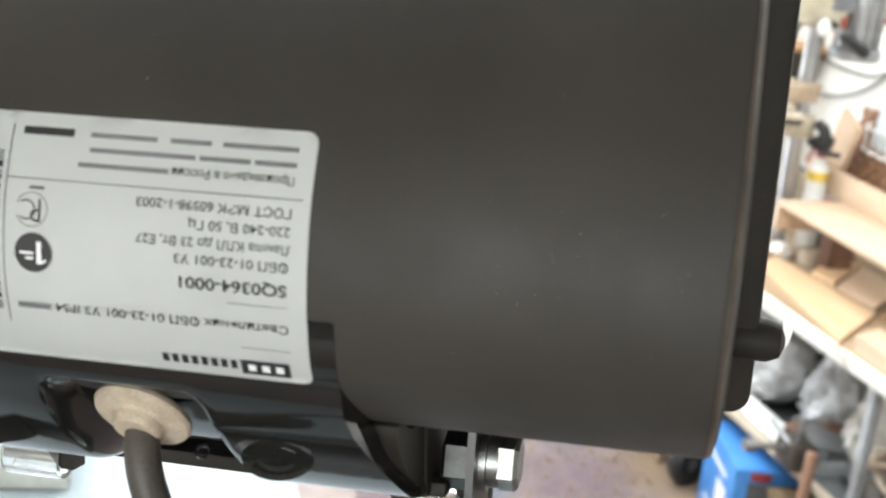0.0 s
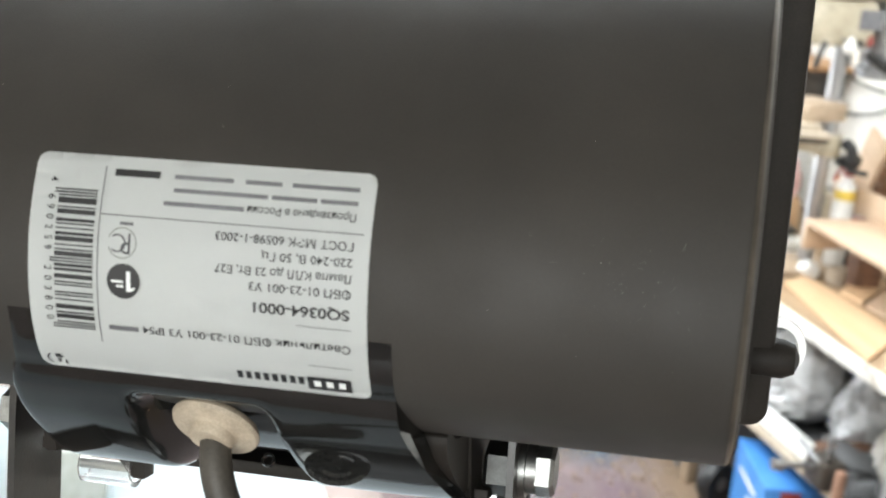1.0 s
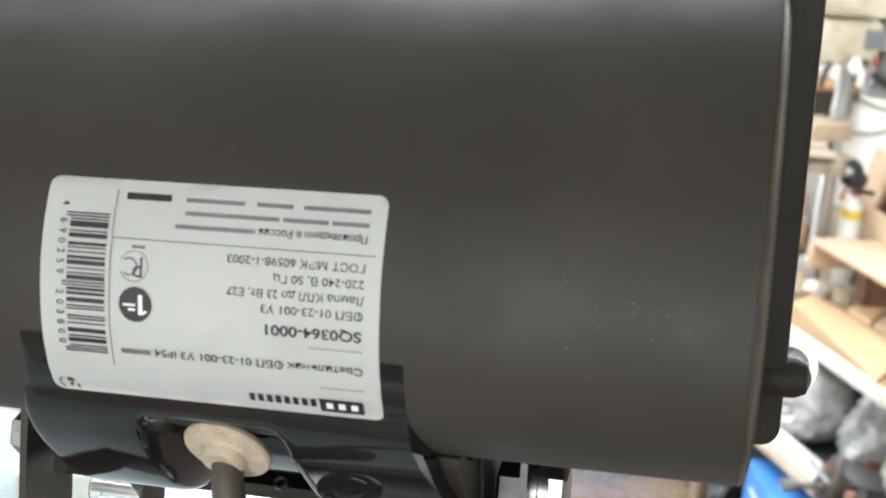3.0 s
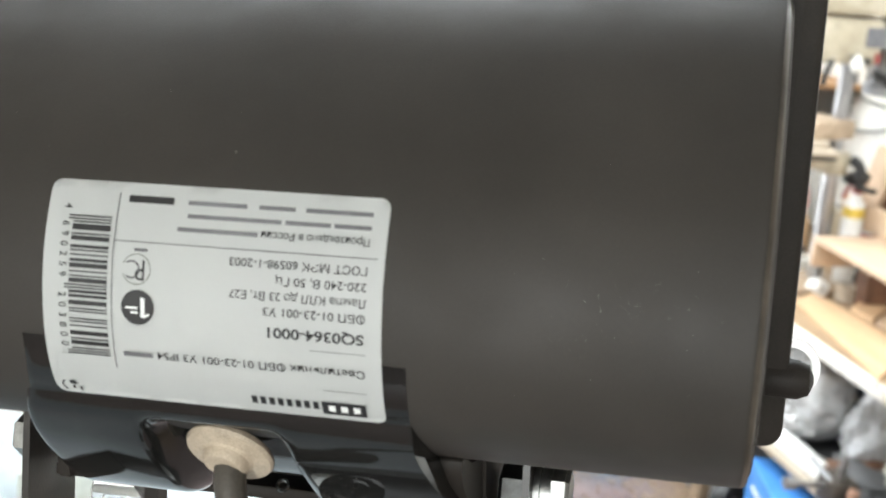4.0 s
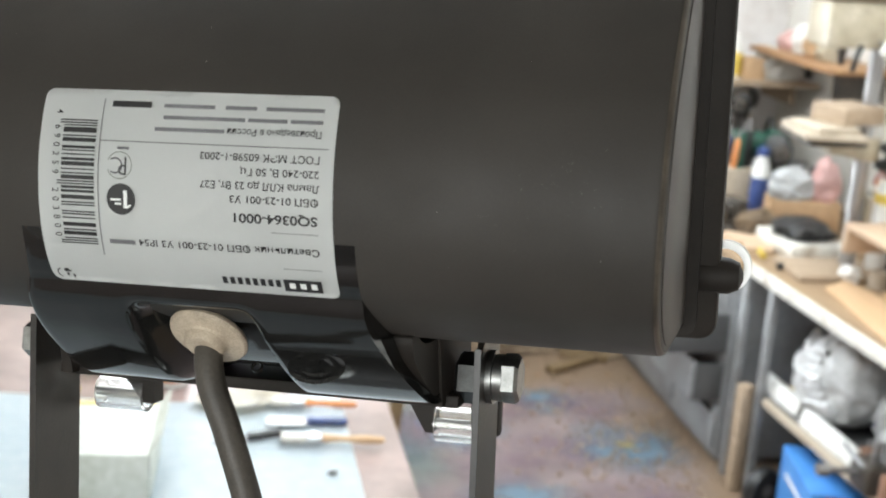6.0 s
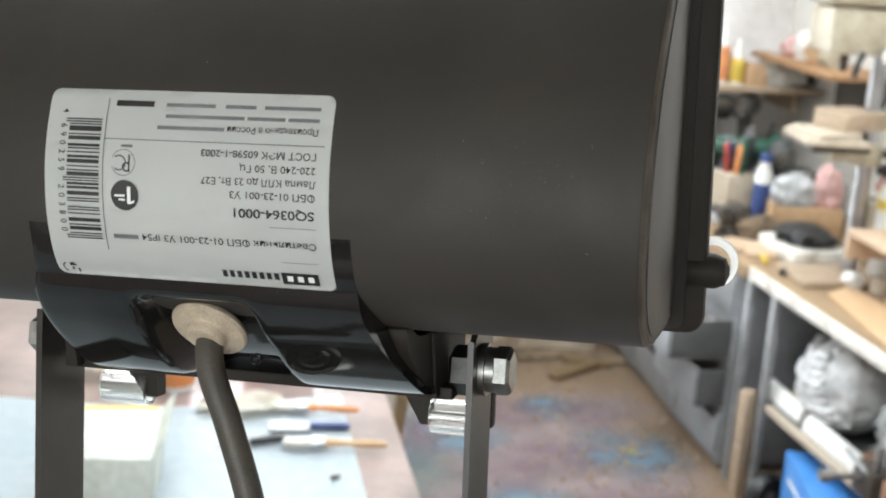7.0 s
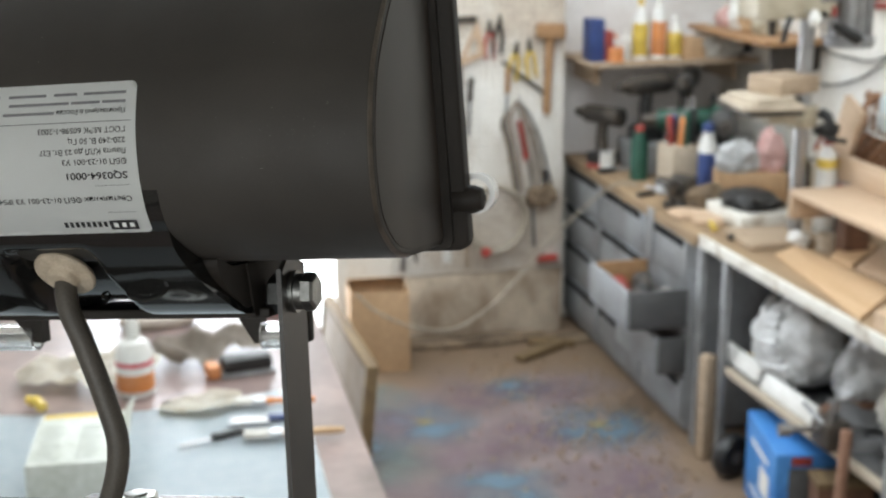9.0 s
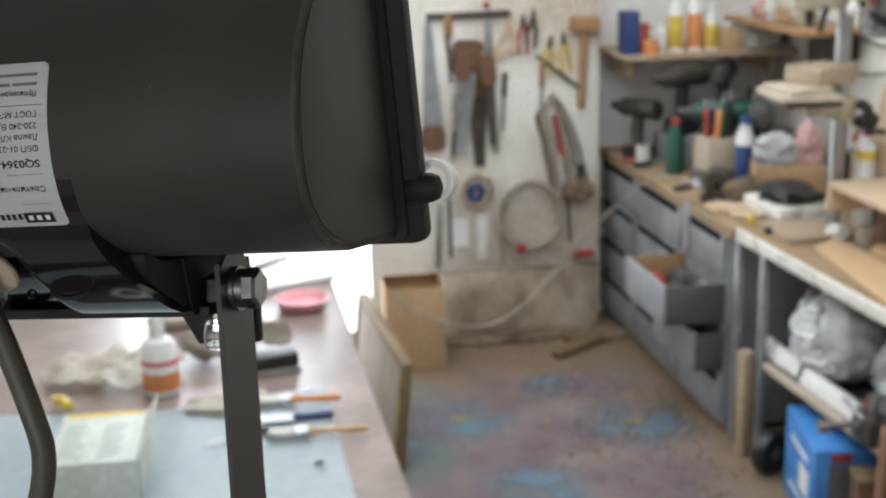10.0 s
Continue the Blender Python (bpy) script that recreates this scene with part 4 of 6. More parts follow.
def brush(label, handle, m, length=0.15):
    ob = thing("paint_brush", label, "brush", m, "brushes on the table")
    bm = lathe_bm([(0.002, 0.0), (0.005, 0.004), (0.0065, 0.03), (0.0045, 0.06), (0.007, length * 0.6)], 12, m=pose(0, 0, 0.008, 0, 90, 0))
    part("handle", bm, handle, ob)
    part("ferrule", box_bm((length * 0.6, -0.012, 0.003), (length * 0.6 + 0.022, 0.012, 0.013), 0.002), M["steel"], ob, "steel ferrule")
    part("bristles", box_bm((length * 0.6 + 0.022, -0.013, 0.004), (length, 0.013, 0.012), 0.003), M["rag"], ob, "pale stiff bristles")
    return ob


brush("wooden-handled paint brush lying on the table", M["ply"], pose(0.272, 1.455, ON, 0, 0, 174), 0.15)
brush("orange-handled paint brush lying on the sheet", M["orange"], pose(0.245, 1.585, ON, 0, 0, 172), 0.13)
ob = thing("putty_knife", "small knife with a black handle lying on the sheet", "knife", pose(0.075, 1.475, ON, 0, 0, 20))
part("handle", box_bm((0.0, -0.006, 0), (0.055, 0.006, 0.011), 0.004), M["black"], ob, "black plastic handle")
part("blade", box_bm((-0.05, -0.004, 0.004), (0.0, 0.004, 0.0055), 0.0004), M["steel"], ob, "thin steel blade")
ob = thing("spatula", "blue-handled spatula lying on the sheet", "spatula", pose(0.225, 1.53, ON, 0, 0, 176))
part("handle", box_bm((0.0, -0.007, 0), (0.06, 0.007, 0.010), 0.003), M["navy"], ob, "dark blue handle")
part("blade", box_bm((0.06, -0.016, 0.003), (0.12, 0.016, 0.0045), 0.0004), M["steel"], ob, "flat steel blade")
solid("screw", cyl_bm((0, 0, 0.003), (0.012, 0.004, 0.003), 0.003, seg=10), M["dark"], "small dark screw on the sheet", "screw", pose(0.182, 1.36, ON))
tin = thing("glue_bottle", "white plastic bottle with an orange printed label", "bottle", pose(-0.035, 1.71, TABLE))
part("bottle", lathe_bm([(0.026, 0), (0.030, 0.004), (0.030, 0.075), (0.022, 0.092), (0.010, 0.098), (0.010, 0.102)], 28), M["white"], tin)
part("cap", lathe_bm([(0.012, 0.1022), (0.0115, 0.118), (0.006, 0.135), (0.003, 0.142)], 20), M["white"], tin, "white nozzle cap")
part("printed_band", lathe_bm([(0.0304, 0.012), (0.0306, 0.013), (0.0306, 0.040), (0.0304, 0.041)], 28), M["orange"], tin, "orange printed band")
part("printed_band", lathe_bm([(0.0304, 0.054), (0.0305, 0.055), (0.0305, 0.061), (0.0304, 0.062)], 28), M["pink"], tin, "red printed band")


def rag(label, rx, ry, rz, m, material="rag", seed=1.0, amount=0.35, name="rag", category="cloth", freq=2.2):
    bm = heap_bm(rx, ry, rz, amount, freq, seed, 5)
    return solid(name, bm, M[material], label, category, m, smooth=80)


solid("rag", cloth_bm(0.125, 0.08, 0.042, 3.3), M["cloth"], "cream cotton rag spread on the brown table", "cloth", pose(-0.12, 1.80, TABLE + 0.001, 0, 0, -12), smooth=80)
solid("rag", cloth_bm(0.11, 0.07, 0.045, 8.1), M["canvas"], "crumpled beige rag lying on the table", "cloth", pose(0.085, 1.87, TABLE + 0.001, 0, 0, 25), smooth=80)
solid("rag", cloth_bm(0.065, 0.045, 0.016, 12.4), M["cloth"], "small pale cloth lying flat on the sheet", "cloth", pose(0.07, 1.615, TABLE + 0.007, 0, 0, 5), smooth=80)
ob = thing("sanding_block", "black sanding block with an orange end", "sanding block", pose(0.14, 1.765, TABLE, 0, 0, 10))
part("block", box_bm((-0.035, -0.02, 0.008), (0.05, 0.02, 0.032), 0.006), M["black"], ob)
part("base", box_bm((-0.038, -0.022, 0), (0.053, 0.022, 0.0079), 0.002), M["leg"], ob, "grey base")
part("end_cap", box_bm((-0.062, -0.018, 0.0), (-0.0385, 0.018, 0.024), 0.005), M["orange"], ob, "orange end cap")
ob = thing("soap_dish", "pale pink oval plastic dish on the table", "dish", pose(0.225, 2.10, TABLE))
part("dish", lathe_bm([(0.03, 0), (0.044, 0.003), (0.053, 0.019), (0.055, 0.021), (0.052, 0.0205), (0.042, 0.006), (0.01, 0.005)], 32), M["pale_pink"], ob)
ob = thing("notebook", "open white notebook with a pen on the table", "notebook", pose(0.20, 2.30, TABLE, 0, 0, 20))
part("page_block", box_bm((-0.09, -0.07, 0), (0.09, 0.07, 0.012), 0.002), M["paper"], ob)
part("pen", cyl_bm((-0.06, 0.05, 0.017), (0.05, 0.09, 0.017), 0.0045, seg=10), M["black"], ob, "black pen")
ob = thing("paint_tube", "yellow tube with a yellow cap standing on the sheet", "tube", pose(-0.175, 1.64, ON))
part("tube", lathe_bm([(0.004, 0), (0.009, 0.004), (0.009, 0.03), (0.004, 0.036)], 14, m=pose(0, 0, 0.010, 0, 80, 120)), M["yellow"], ob)
part("cap", lathe_bm([(0.007, 0.0), (0.007, 0.014)], 12, m=pose(-0.02, 0.034, 0.008, 0, 80, 120)), M["yellow"], ob, "yellow cap")
bm = lathe_bm([(0.05, 0), (0.055, 0.006), (0.055, 0.012), (0.05, 0.018)], 28, m=Matrix.Diagonal((1.3, 0.7, 1, 1)))
solid("sanding_pad", bm, M["canvas"], "flat oval grey pad on the table", "pad", pose(0.0, 2.06, TABLE))

# ---- floor by the end wall ----
ob = thing("board_panel", "grey board in a brown wooden frame leaning by the table", "board", pose(0.585, 3.95, 0, 0, 6, 3))
part("board_face", box_bm((-0.012, -0.38, 0.02), (0.0, 0.38, 0.36), 0.001), M["canvas"], ob)
for y in (-0.40, 0.38):
    part("frame_side", box_bm((-0.02, y, 0), (0.02, y + 0.02, 0.38), 0.002), M["olive"], ob, "brown wooden batten")
part("frame_side", box_bm((-0.02, -0.379, 0), (0.02, 0.379, 0.0195), 0.002), M["olive"], ob)
part("frame_side", box_bm((-0.02, -0.379, 0.361), (0.02, 0.379, 0.38), 0.002), M["olive"], ob)

ob = thing("cardboard_box", "open brown cardboard box on the floor", "box", pose(0.83, 4.58, 0, 0, 0, -4))
w, d, h, t = 0.118, 0.11, 0.335, 0.004
part("side", box_bm((-w, -d, 0), (w, -d + t, h), 0.001), M["card"], ob)
part("side", box_bm((-w, d - t, 0), (w, d, h), 0.001), M["card"], ob)
part("side", box_bm((-w, -d + t, 0), (-w + t, d - t, h), 0.001), M["card"], ob)
part("side", box_bm((w - t, -d + t, 0), (w, d - t, h), 0.001), M["card"], ob)
part("bottom", box_bm((-w + t, -d + t, 0), (w - t, d - t, t)), M["card"], ob)
fl = part("flap", box_bm((-w, 0, 0), (w, 0.05, 0.003), 0.0005), M["card"], ob)
fl.matrix_local = pose(0, d - 0.002, h, 165, 0, 0)

# ---- end wall: pegboard and tools ----
PW = Y1 - 0.02
solid("baseboard", box_bm((DX1 + 0.002, Y1 - 0.016, 0.0), (XR, Y1 - 0.003, 0.295), 0.002), M["grime"], "grimy brown strip of wall above the floor", "wall base", kind="structure")
# added wall panel: its tone makes up for the light falling there
solid("wall_panel", box_bm((XR + 0.004, Y2 - 0.012, BENCH + 0.004), (X1 - 0.002, Y2 - 0.003, 2.1), 0.001), M["shade_wall"], "soot-stained grey panel behind the bench end", "wall panel", kind="structure")
bm = box_bm((0.93, PW, 0.30), (1.667, Y1 - 0.003, 1.95), 0.002)
peg = solid("pegboard", bm, M["peg"], "white perforated pegboard on the end wall", "pegboard")
bm = bmesh.new()
for i in range(25):
    for j in range(44):
        x, z = 0.95 + i * 0.0295, 0.33 + j * 0.030
        bm.faces.new([bm.verts.new((x + 0.0035 * math.cos(a), PW - 0.0006, z + 0.0035 * math.sin(a))) for a in (k * math.pi / 3 for k in range(6))])
tagged(part("peg_holes", bm, M["hole"], peg, "rows of small holes"), kind="stuff")
TY = PW - 0.012


def hung(name, label, category, x, z, turn=0.0):
    return thing(name, label, category, pose(x, TY, z, 0, turn, 0), "tools on the pegboard")


ob = hung("tool_rail", "dark metal tool rail on the pegboard", "rail", 1.12, 1.365)
part("bar", box_bm((-0.17, -0.008, -0.012), (0.17, 0.008, 0.012), 0.002), M["dark"], ob)
for x in (-0.15, 0.15):
    part("stay", box_bm((x - 0.008, 0.008, -0.01), (x + 0.008, 0.0118, 0.01)), M["dark"], ob)


def saw(x, z, length, wide, turn, label, blade="steel", out=0.0):
    ob = hung("hand_saw", label, "saw", x, z, turn)
    ob.location.y -= out
    part("blade", prism_bm([(-wide / 2, 0), (wide / 2, 0), (wide * 0.2, -length), (-wide * 0.3, -length)], -0.001, 0.001, "y"), M[blade], ob)
    bm = prism_bm(rounded(-wide * 0.6, wide * 0.7, -0.02, 0.10, 0.025), -0.010, 0.010, "y")
    part("handle", bm, M["brown"], ob, "dark wooden handle")


ob = hung("hand_saw", "long hand saw hanging point up with a dark handle", "saw", 0.965, 0.925, 0)
part("blade", prism_bm([(-0.042, 0), (0.042, 0), (0.002, 0.425), (-0.022, 0.425)], -0.001, 0.001, "y"), M["leg"], ob)
part("handle", prism_bm(rounded(-0.05, 0.05, -0.10, 0.004, 0.03), -0.010, 0.010, "y"), M["brown"], ob, "dark wooden handle")
saw(1.15, 1.06, 0.31, 0.08, -2, "old hand saw with a dark blade", "dark")
saw(1.075, 1.13, 0.22, 0.04, 8, "small back saw with a brown handle", "steel", 0.070)
saw(1.105, 1.17, 0.36, 0.09, 4, "wide hand saw with a dull blade and dark handle", "leg", 0.024)
saw(1.185, 1.11, 0.27, 0.05, -5, "narrow pad saw with a brown handle", "dark", 0.048)
for x, z, l, w, mm, words in ((0.985, 0.60, 0.27, 0.022, "steel", "narrow steel strip hanging low on the pegboard"), (1.025, 0.62, 0.25, 0.014, "drawer_dark", "thin dark bar hanging low on the pegboard"),
                              (1.165, 0.55, 0.20, 0.040, "white", "white plastic strip hanging on the pegboard"), (1.245, 0.50, 0.18, 0.016, "grey_wood", "thin wooden batten hanging on the pegboard"),
                              (1.53, 0.62, 0.22, 0.014, "drawer_dark", "thin dark bar hanging low on the pegboard")):
    ob = hung("hung_strip", words, "strip", x, z, 3 * math.sin(40 * x))
    part("strip", box_bm((-w / 2, -0.003, -l), (w / 2, 0.003, 0), 0.001), M[mm], ob)
    part("hook", tube_bm([(0, 0.008, 0.012), (0, -0.006, 0.014), (0, -0.008, 0.0), (0, -0.004, -0.006)], 0.0018, 6), M["steel"], ob, "small wire hook")
for k, (x, z, mm) in enumerate(((1.045, 1.28, "oak"), (1.262, 1.03, "dark"), (1.42, 1.06, "oak"))):
    ob = hung("chisel", "chisel with a wooden handle on the pegboard" if mm == "oak" else "dark round file on the pegboard", "chisel", x, z, (-3, 4, 2)[k])
    part("handle", lathe_bm([(0.006, 0.0), (0.012, 0.01), (0.010, 0.05), (0.013, 0.09), (0.008, 0.10)], 12), M[mm], ob)
    part("blade", box_bm((-0.008, -0.002, -0.14), (0.008, 0.002, 0.0), 0.001), M["steel"], ob)
ob = hung("steel_rule", "long steel rule with a red hanger", "ruler", 1.195, 1.39, -3)
part("strip", box_bm((-0.016, -0.0015, -0.33), (0.016, 0.0015, 0.0), 0.0005), M["chrome"], ob)
part("hanger", box_bm((-0.014, -0.004, 0.0), (0.014, 0.004, 0.025), 0.003), M["red"], ob, "red hanger")
ob = hung("steel_square", "narrow steel square hanging low", "square", 1.215, 1.06, -2)
part("strip", box_bm((-0.011, -0.0015, -0.26), (0.011, 0.0015, 0.0), 0.0005), M["steel"], ob)
ob = hung("set_square", "orange wooden set square", "set square", 1.275, 1.25, 10)
outer, inner = [(-0.055, -0.09), (0.06, -0.02), (0.0, 0.11)], [(-0.026, -0.045), (0.027, -0.012), (0.001, 0.05)]
bm = bmesh.new()
a = [[bm.verts.new((x, y, z)) for x, z in outer] for y in (-0.004, 0.004)]
b = [[bm.verts.new((x, y, z)) for x, z in inner] for y in (-0.004, 0.004)]
for k in range(3):
    n = (k + 1) % 3
    bm.faces.new((a[0][k], a[0][n], b[0][n], b[0][k]))
    bm.faces.new((a[1][k], b[1][k], b[1][n], a[1][n]))
    bm.faces.new((a[0][k], a[1][k], a[1][n], a[0][n]))
    bm.faces.new((b[0][k], b[0][n], b[1][n], b[1][k]))
part("frame", bm, M["pine"], ob)


def pliers(x, z, turn, label, grip):
    ob = hung("pliers", label, "pliers", x, z, turn)
    part("jaw", prism_bm([(-0.012, 0), (0.012, 0), (0.004, 0.05), (-0.004, 0.05)], -0.005, 0.005, "y"), M["dark"], ob)
    for s in (-1, 1):
        part("grip", tube_bm([(s * 0.004, 0, 0), (s * 0.018, 0, -0.04), (s * 0.016, 0, -0.11)], 0.007, 8), grip, ob)


pliers(1.345, 1.31, 0, "pliers with red grips", M["red"])
pliers(1.385, 1.33, 5, "pliers with dark grips", M["black"])
pliers(1.455, 1.22, 8, "pliers with yellow grips", M["yellow"])
pliers(1.515, 1.23, -6, "pliers with yellow grips", M["yellow"])
solid("file", cyl_bm((-0.09, 0, 0.07), (0.09, 0, -0.07), 0.007, seg=8), M["dark"], "dark flat file hanging aslant", "file", pose(1.49, TY, 1.12), "tools on the pegboard")
ob = hung("mallet", "wooden mallet hanging head up", "mallet", 1.60, 1.30, 2)
part("head", box_bm((-0.06, -0.03, -0.02), (0.06, 0.011, 0.04), 0.006), M["oak"], ob)
part("handle", cyl_bm((0, 0, -0.02), (0.0, 0, -0.33), 0.020, 0.016, 14), M["oak"], ob)
ob = hung("cable_hank", "hank of grey-brown cable with a red handle hanging in it", "cable", 1.469, 1.02, 0)
random.seed(77)
for k in range(9):
    left = k < 4
    j = 0.008 * (k % 4) - 0.012
    a = [(0.0, 0.0), (-0.053, -0.067), (-0.026, -0.186), (0.006, -0.39)] if left else [(0.0, 0.0), (0.034 + 0.5 * j, -0.075), (0.070 + 1.6 * j, -0.19), (0.105 + 2.2 * j, -0.37)]
    line = [(x + (j if i else 0) + random.uniform(-0.003, 0.003), -0.006 * (k % 3), z + 0.6 * j) for i, (x, z) in enumerate(a)]
    part("strand", tube_bm(line, 0.0085 if left else 0.0058, 8), M[("sand", "drawer_dark", "canvas")[k % 3]], ob)
part("grip", tube_bm([(-0.004, -0.022, -0.075), (0.012, -0.022, -0.15), (0.028, -0.022, -0.235)], 0.012, 8), M["red"], ob, "red grip")
part("tied_end", crumple(heap_bm(0.062, 0.028, 0.075, 0.4, 3.0, 31, 4), 0.006, 30, 3), M["sand"], ob, "dark brown bundle at its lower end", 60).location = (0.10, -0.012, -0.435)
part("hook", tube_bm([(0, 0.010, 0.02), (0, -0.012, 0.022), (0, -0.016, 0.004), (0, -0.010, -0.006)], 0.003, 6), M["steel"], ob, "bent wire hook")


def coil(name, x, z, r, label, material, turns=5, tube=0.008):
    ob = thing(name, label, "coil", pose(x, TY - 0.02, z), "tools on the pegboard")
    for k in range(turns):
        rr = r * (1 + 0.06 * math.sin(k * 2.1))
        part("loop", tube_bm([(rr * math.cos(a) + 0.006 * math.sin(k), -0.012 * k * 0.6 + 0.01, rr * math.sin(a) * 1.05) for a in (j * math.pi / 5 for j in range(10))], tube, 8, closed=True, fine=4), material, ob)
    return ob


coil("hose_coil", 1.365, 0.535, 0.128, "coil of pale translucent hose on the pegboard", M["hose"], 5, 0.005)
coil("rope_coil", 1.138, 0.65, 0.062, "coil of brown cord on the pegboard", M["grey_wood"], 4, 0.005)
coil("cable_coil", 1.13, 0.645, 0.028, "small coil of dark blue cable on the pegboard", M["navy"], 4, 0.007)
solid("paper_note", box_bm((-0.045, -0.001, -0.06), (0.045, 0.001, 0.06)), M["paper"], "white paper note pinned to the pegboard", "note", pose(1.06, PW - 0.003, 0.47))
solid("valve_knob", lathe_bm([(0.008, 0), (0.022, 0.006), (0.022, 0.02), (0.008, 0.026)], 16, m=pose(0, 0, 0, 90, 0, 0)), M["red"], "round red valve knob under the pegboard", "knob", pose(1.314, TY - 0.05, 0.405))
solid("clamp", box_bm((-0.045, -0.02, -0.015), (0.045, 0.01, 0.015), 0.006), M["red"], "red clamp hanging by the cabinet", "clamp", pose(1.60, TY, 0.345))
solid("air_hose", tube_bm([(0.72, 4.40, 0.36), (0.80, 4.40, 0.28), (0.95, 4.42, 0.20), (1.12, 4.46, 0.165), (1.30, 4.52, 0.24), (1.48, 4.56, 0.40), (1.62, 4.50, 0.58), (1.72, 4.30, 0.755), (1.80, 4.25, 0.765)], 0.0052, 10),
      M["hose"], "pale translucent hose sagging before the end wall", "hose")
for k, (x, y, l, a) in enumerate([(1.50, 4.52, 0.26, 32), (1.35, 4.70, 0.45, 4), (1.58, 4.62, 0.2, -20), (1.15, 4.72, 0.35, -3)]):
    solid("offcut", box_bm((-l / 2, -0.025, 0), (l / 2, 0.025, 0.028), 0.003), M["sand" if k % 2 else "olive"], "wooden offcut lying on the dusty floor", "offcut", pose(x, y, 0.002, 0, 0, a), "offcuts on the floor")

# ---- shelf with bottles on the end wall ----
SZ = 1.19
ob = thing("wall_shelf", "dusty brown wooden wall shelf on the end wall", "shelf", pose(0, 0, SZ))
part("board", box_bm((1.72, Y1 - 0.20, -0.02), (2.45, Y2 - 0.0125, 0.0), 0.002), M["grey_wood"], ob)
for x in (1.78, 2.38):
    part("shelf_bracket", box_bm((x - 0.01, Y1 - 0.12, -0.10), (x + 0.01, Y2 - 0.0125, -0.0202), 0.002), M["grey_wood"], ob)


def bottle(x, y, z, r, h, body, cap, label, group="", taper=0.35, sleeve=None):
    ob = thing("bottle", label, "bottle", pose(x, y, z), group)
    if sleeve:
        lo, hi = h * 0.06, h * 0.58
        part("label", lathe_bm([(r * 1.005, lo), (r * 1.02, lo + 0.001), (r * 1.02, hi), (r * 1.005, hi + 0.001)], 18), sleeve, ob, "wide printed label")
    part("body", lathe_bm([(r * 0.9, 0), (r, 0.004), (r, h * 0.68), (r * taper, h * 0.84), (r * taper, h * 0.88)], 18), body, ob)
    part("cap", lathe_bm([(r * taper * 1.15, h * 0.8802), (r * taper * 1.1, h * 0.96), (r * taper * 0.6, h)], 14), cap, ob)
    return ob


g = "bottles on the wall shelf"
YB = Y1 - 0.10
bottle(1.965, YB, SZ, 0.031, 0.25, M["white"], M["yellow"], "tall white bottle with a yellow label and cap", g, sleeve=M["yellow"])
bottle(2.045, YB, SZ, 0.031, 0.26, M["white"], M["white"], "tall white bottle with an orange label", g, sleeve=M["orange"])
bottle(2.115, YB, SZ, 0.030, 0.18, M["white"], M["white"], "short white bottle with a yellow label", g, sleeve=M["yellow"])
bottle(1.90, YB, SZ, 0.022, 0.12, M["white"], M["white"], "small white plastic bottle", g)
bottle(1.865, YB + 0.02, SZ, 0.022, 0.10, M["white"], M["orange"], "small white bottle with an orange cap", g)
solid("jar_lid", lathe_bm([(0.03, 0), (0.032, 0.05), (0.028, 0.055)], 18), M["orange"], "squat orange jar on the shelf", "jar", pose(1.84, YB - 0.06, SZ))
carton("tool_case", "dark blue plastic case on the wall shelf", 0.06, 0.10, 0.17, pose(1.765, YB, SZ), M["navy"])
carton("red_case", "small red case on the wall shelf", 0.045, 0.08, 0.12, pose(1.815, YB, SZ), M["red"])
carton("small_carton", "tan carton with an orange stripe on the shelf", 0.09, 0.09, 0.085, pose(2.19, YB, SZ), M["card"])
rag("crumpled beige cloth on the wall shelf", 0.09, 0.06, 0.12, pose(2.30, YB, SZ), seed=21)

# ---- workbench with drawers ----
bench = thing("workbench", "long workbench with a worn wooden top and chipped white edge", "workbench", pose(1.74, 2.0, 0))
LEN0, LEN1, DEEP = 0.0, 2.98, 0.715
TURN = pose(0.012, 1.55, 0, 0, 0, 2.2) @ pose(0, -1.55, 0)    # the near half stands slightly askew
part("benchtop", box_bm((0.012, 1.5505, BENCH - 0.035), (DEEP, LEN1, BENCH), 0.003), M["bench_top"], bench)
part("front_edge", box_bm((0.0, 1.5505, BENCH - 0.04), (0.0115, LEN1, BENCH + 0.001), 0.002), M["bench_top"], bench)
near = [part("benchtop", prism_bm([(0.012, LEN0), (0.64, LEN0), (0.64, 1.5235), (0.012, 1.5485)], BENCH - 0.035, BENCH, "z"), M["bench_top"], bench),
        part("front_edge", box_bm((0.0, LEN0, BENCH - 0.040), (0.0115, 1.549, BENCH + 0.002), 0.002), M["bench_edge"], bench, "chipped white front edge")]
for y in (0.425, 1.38):
    near.append(part("leg", box_bm((0.012, y - 0.014, 0), (0.038, y + 0.014, BENCH - 0.046), 0.003), M["leg"], bench, "grey steel leg"))
part("leg", box_bm((0.012, 1.520, 0), (0.038, 1.556, BENCH - 0.041), 0.003), M["leg"], bench, "grey steel leg")
for y in (0.05, 0.48):
    part("leg", box_bm((0.62, y - 0.018, 0), (0.66, y + 0.018, BENCH - 0.036), 0.003), M["leg"], bench, "grey steel leg")
near.append(part("lower_shelf", box_bm((0.034, 0.0, 0.335), (0.60, 1.34, 0.352), 0.002), M["drawer_dark"], bench, "dusty lower shelf"))
near.append(part("shelf_rail", box_bm((0.012, 0.0, 0.330), (0.032, 0.41, 0.354), 0.002), M["bleached"], bench, "dusty pale shelf rail"))
near.append(part("shelf_rail", box_bm((0.012, 0.44, 0.330), (0.032, 1.34, 0.354), 0.002), M["bleached"], bench, "dusty pale shelf rail"))
for ob in near:
    ob.matrix_local = TURN

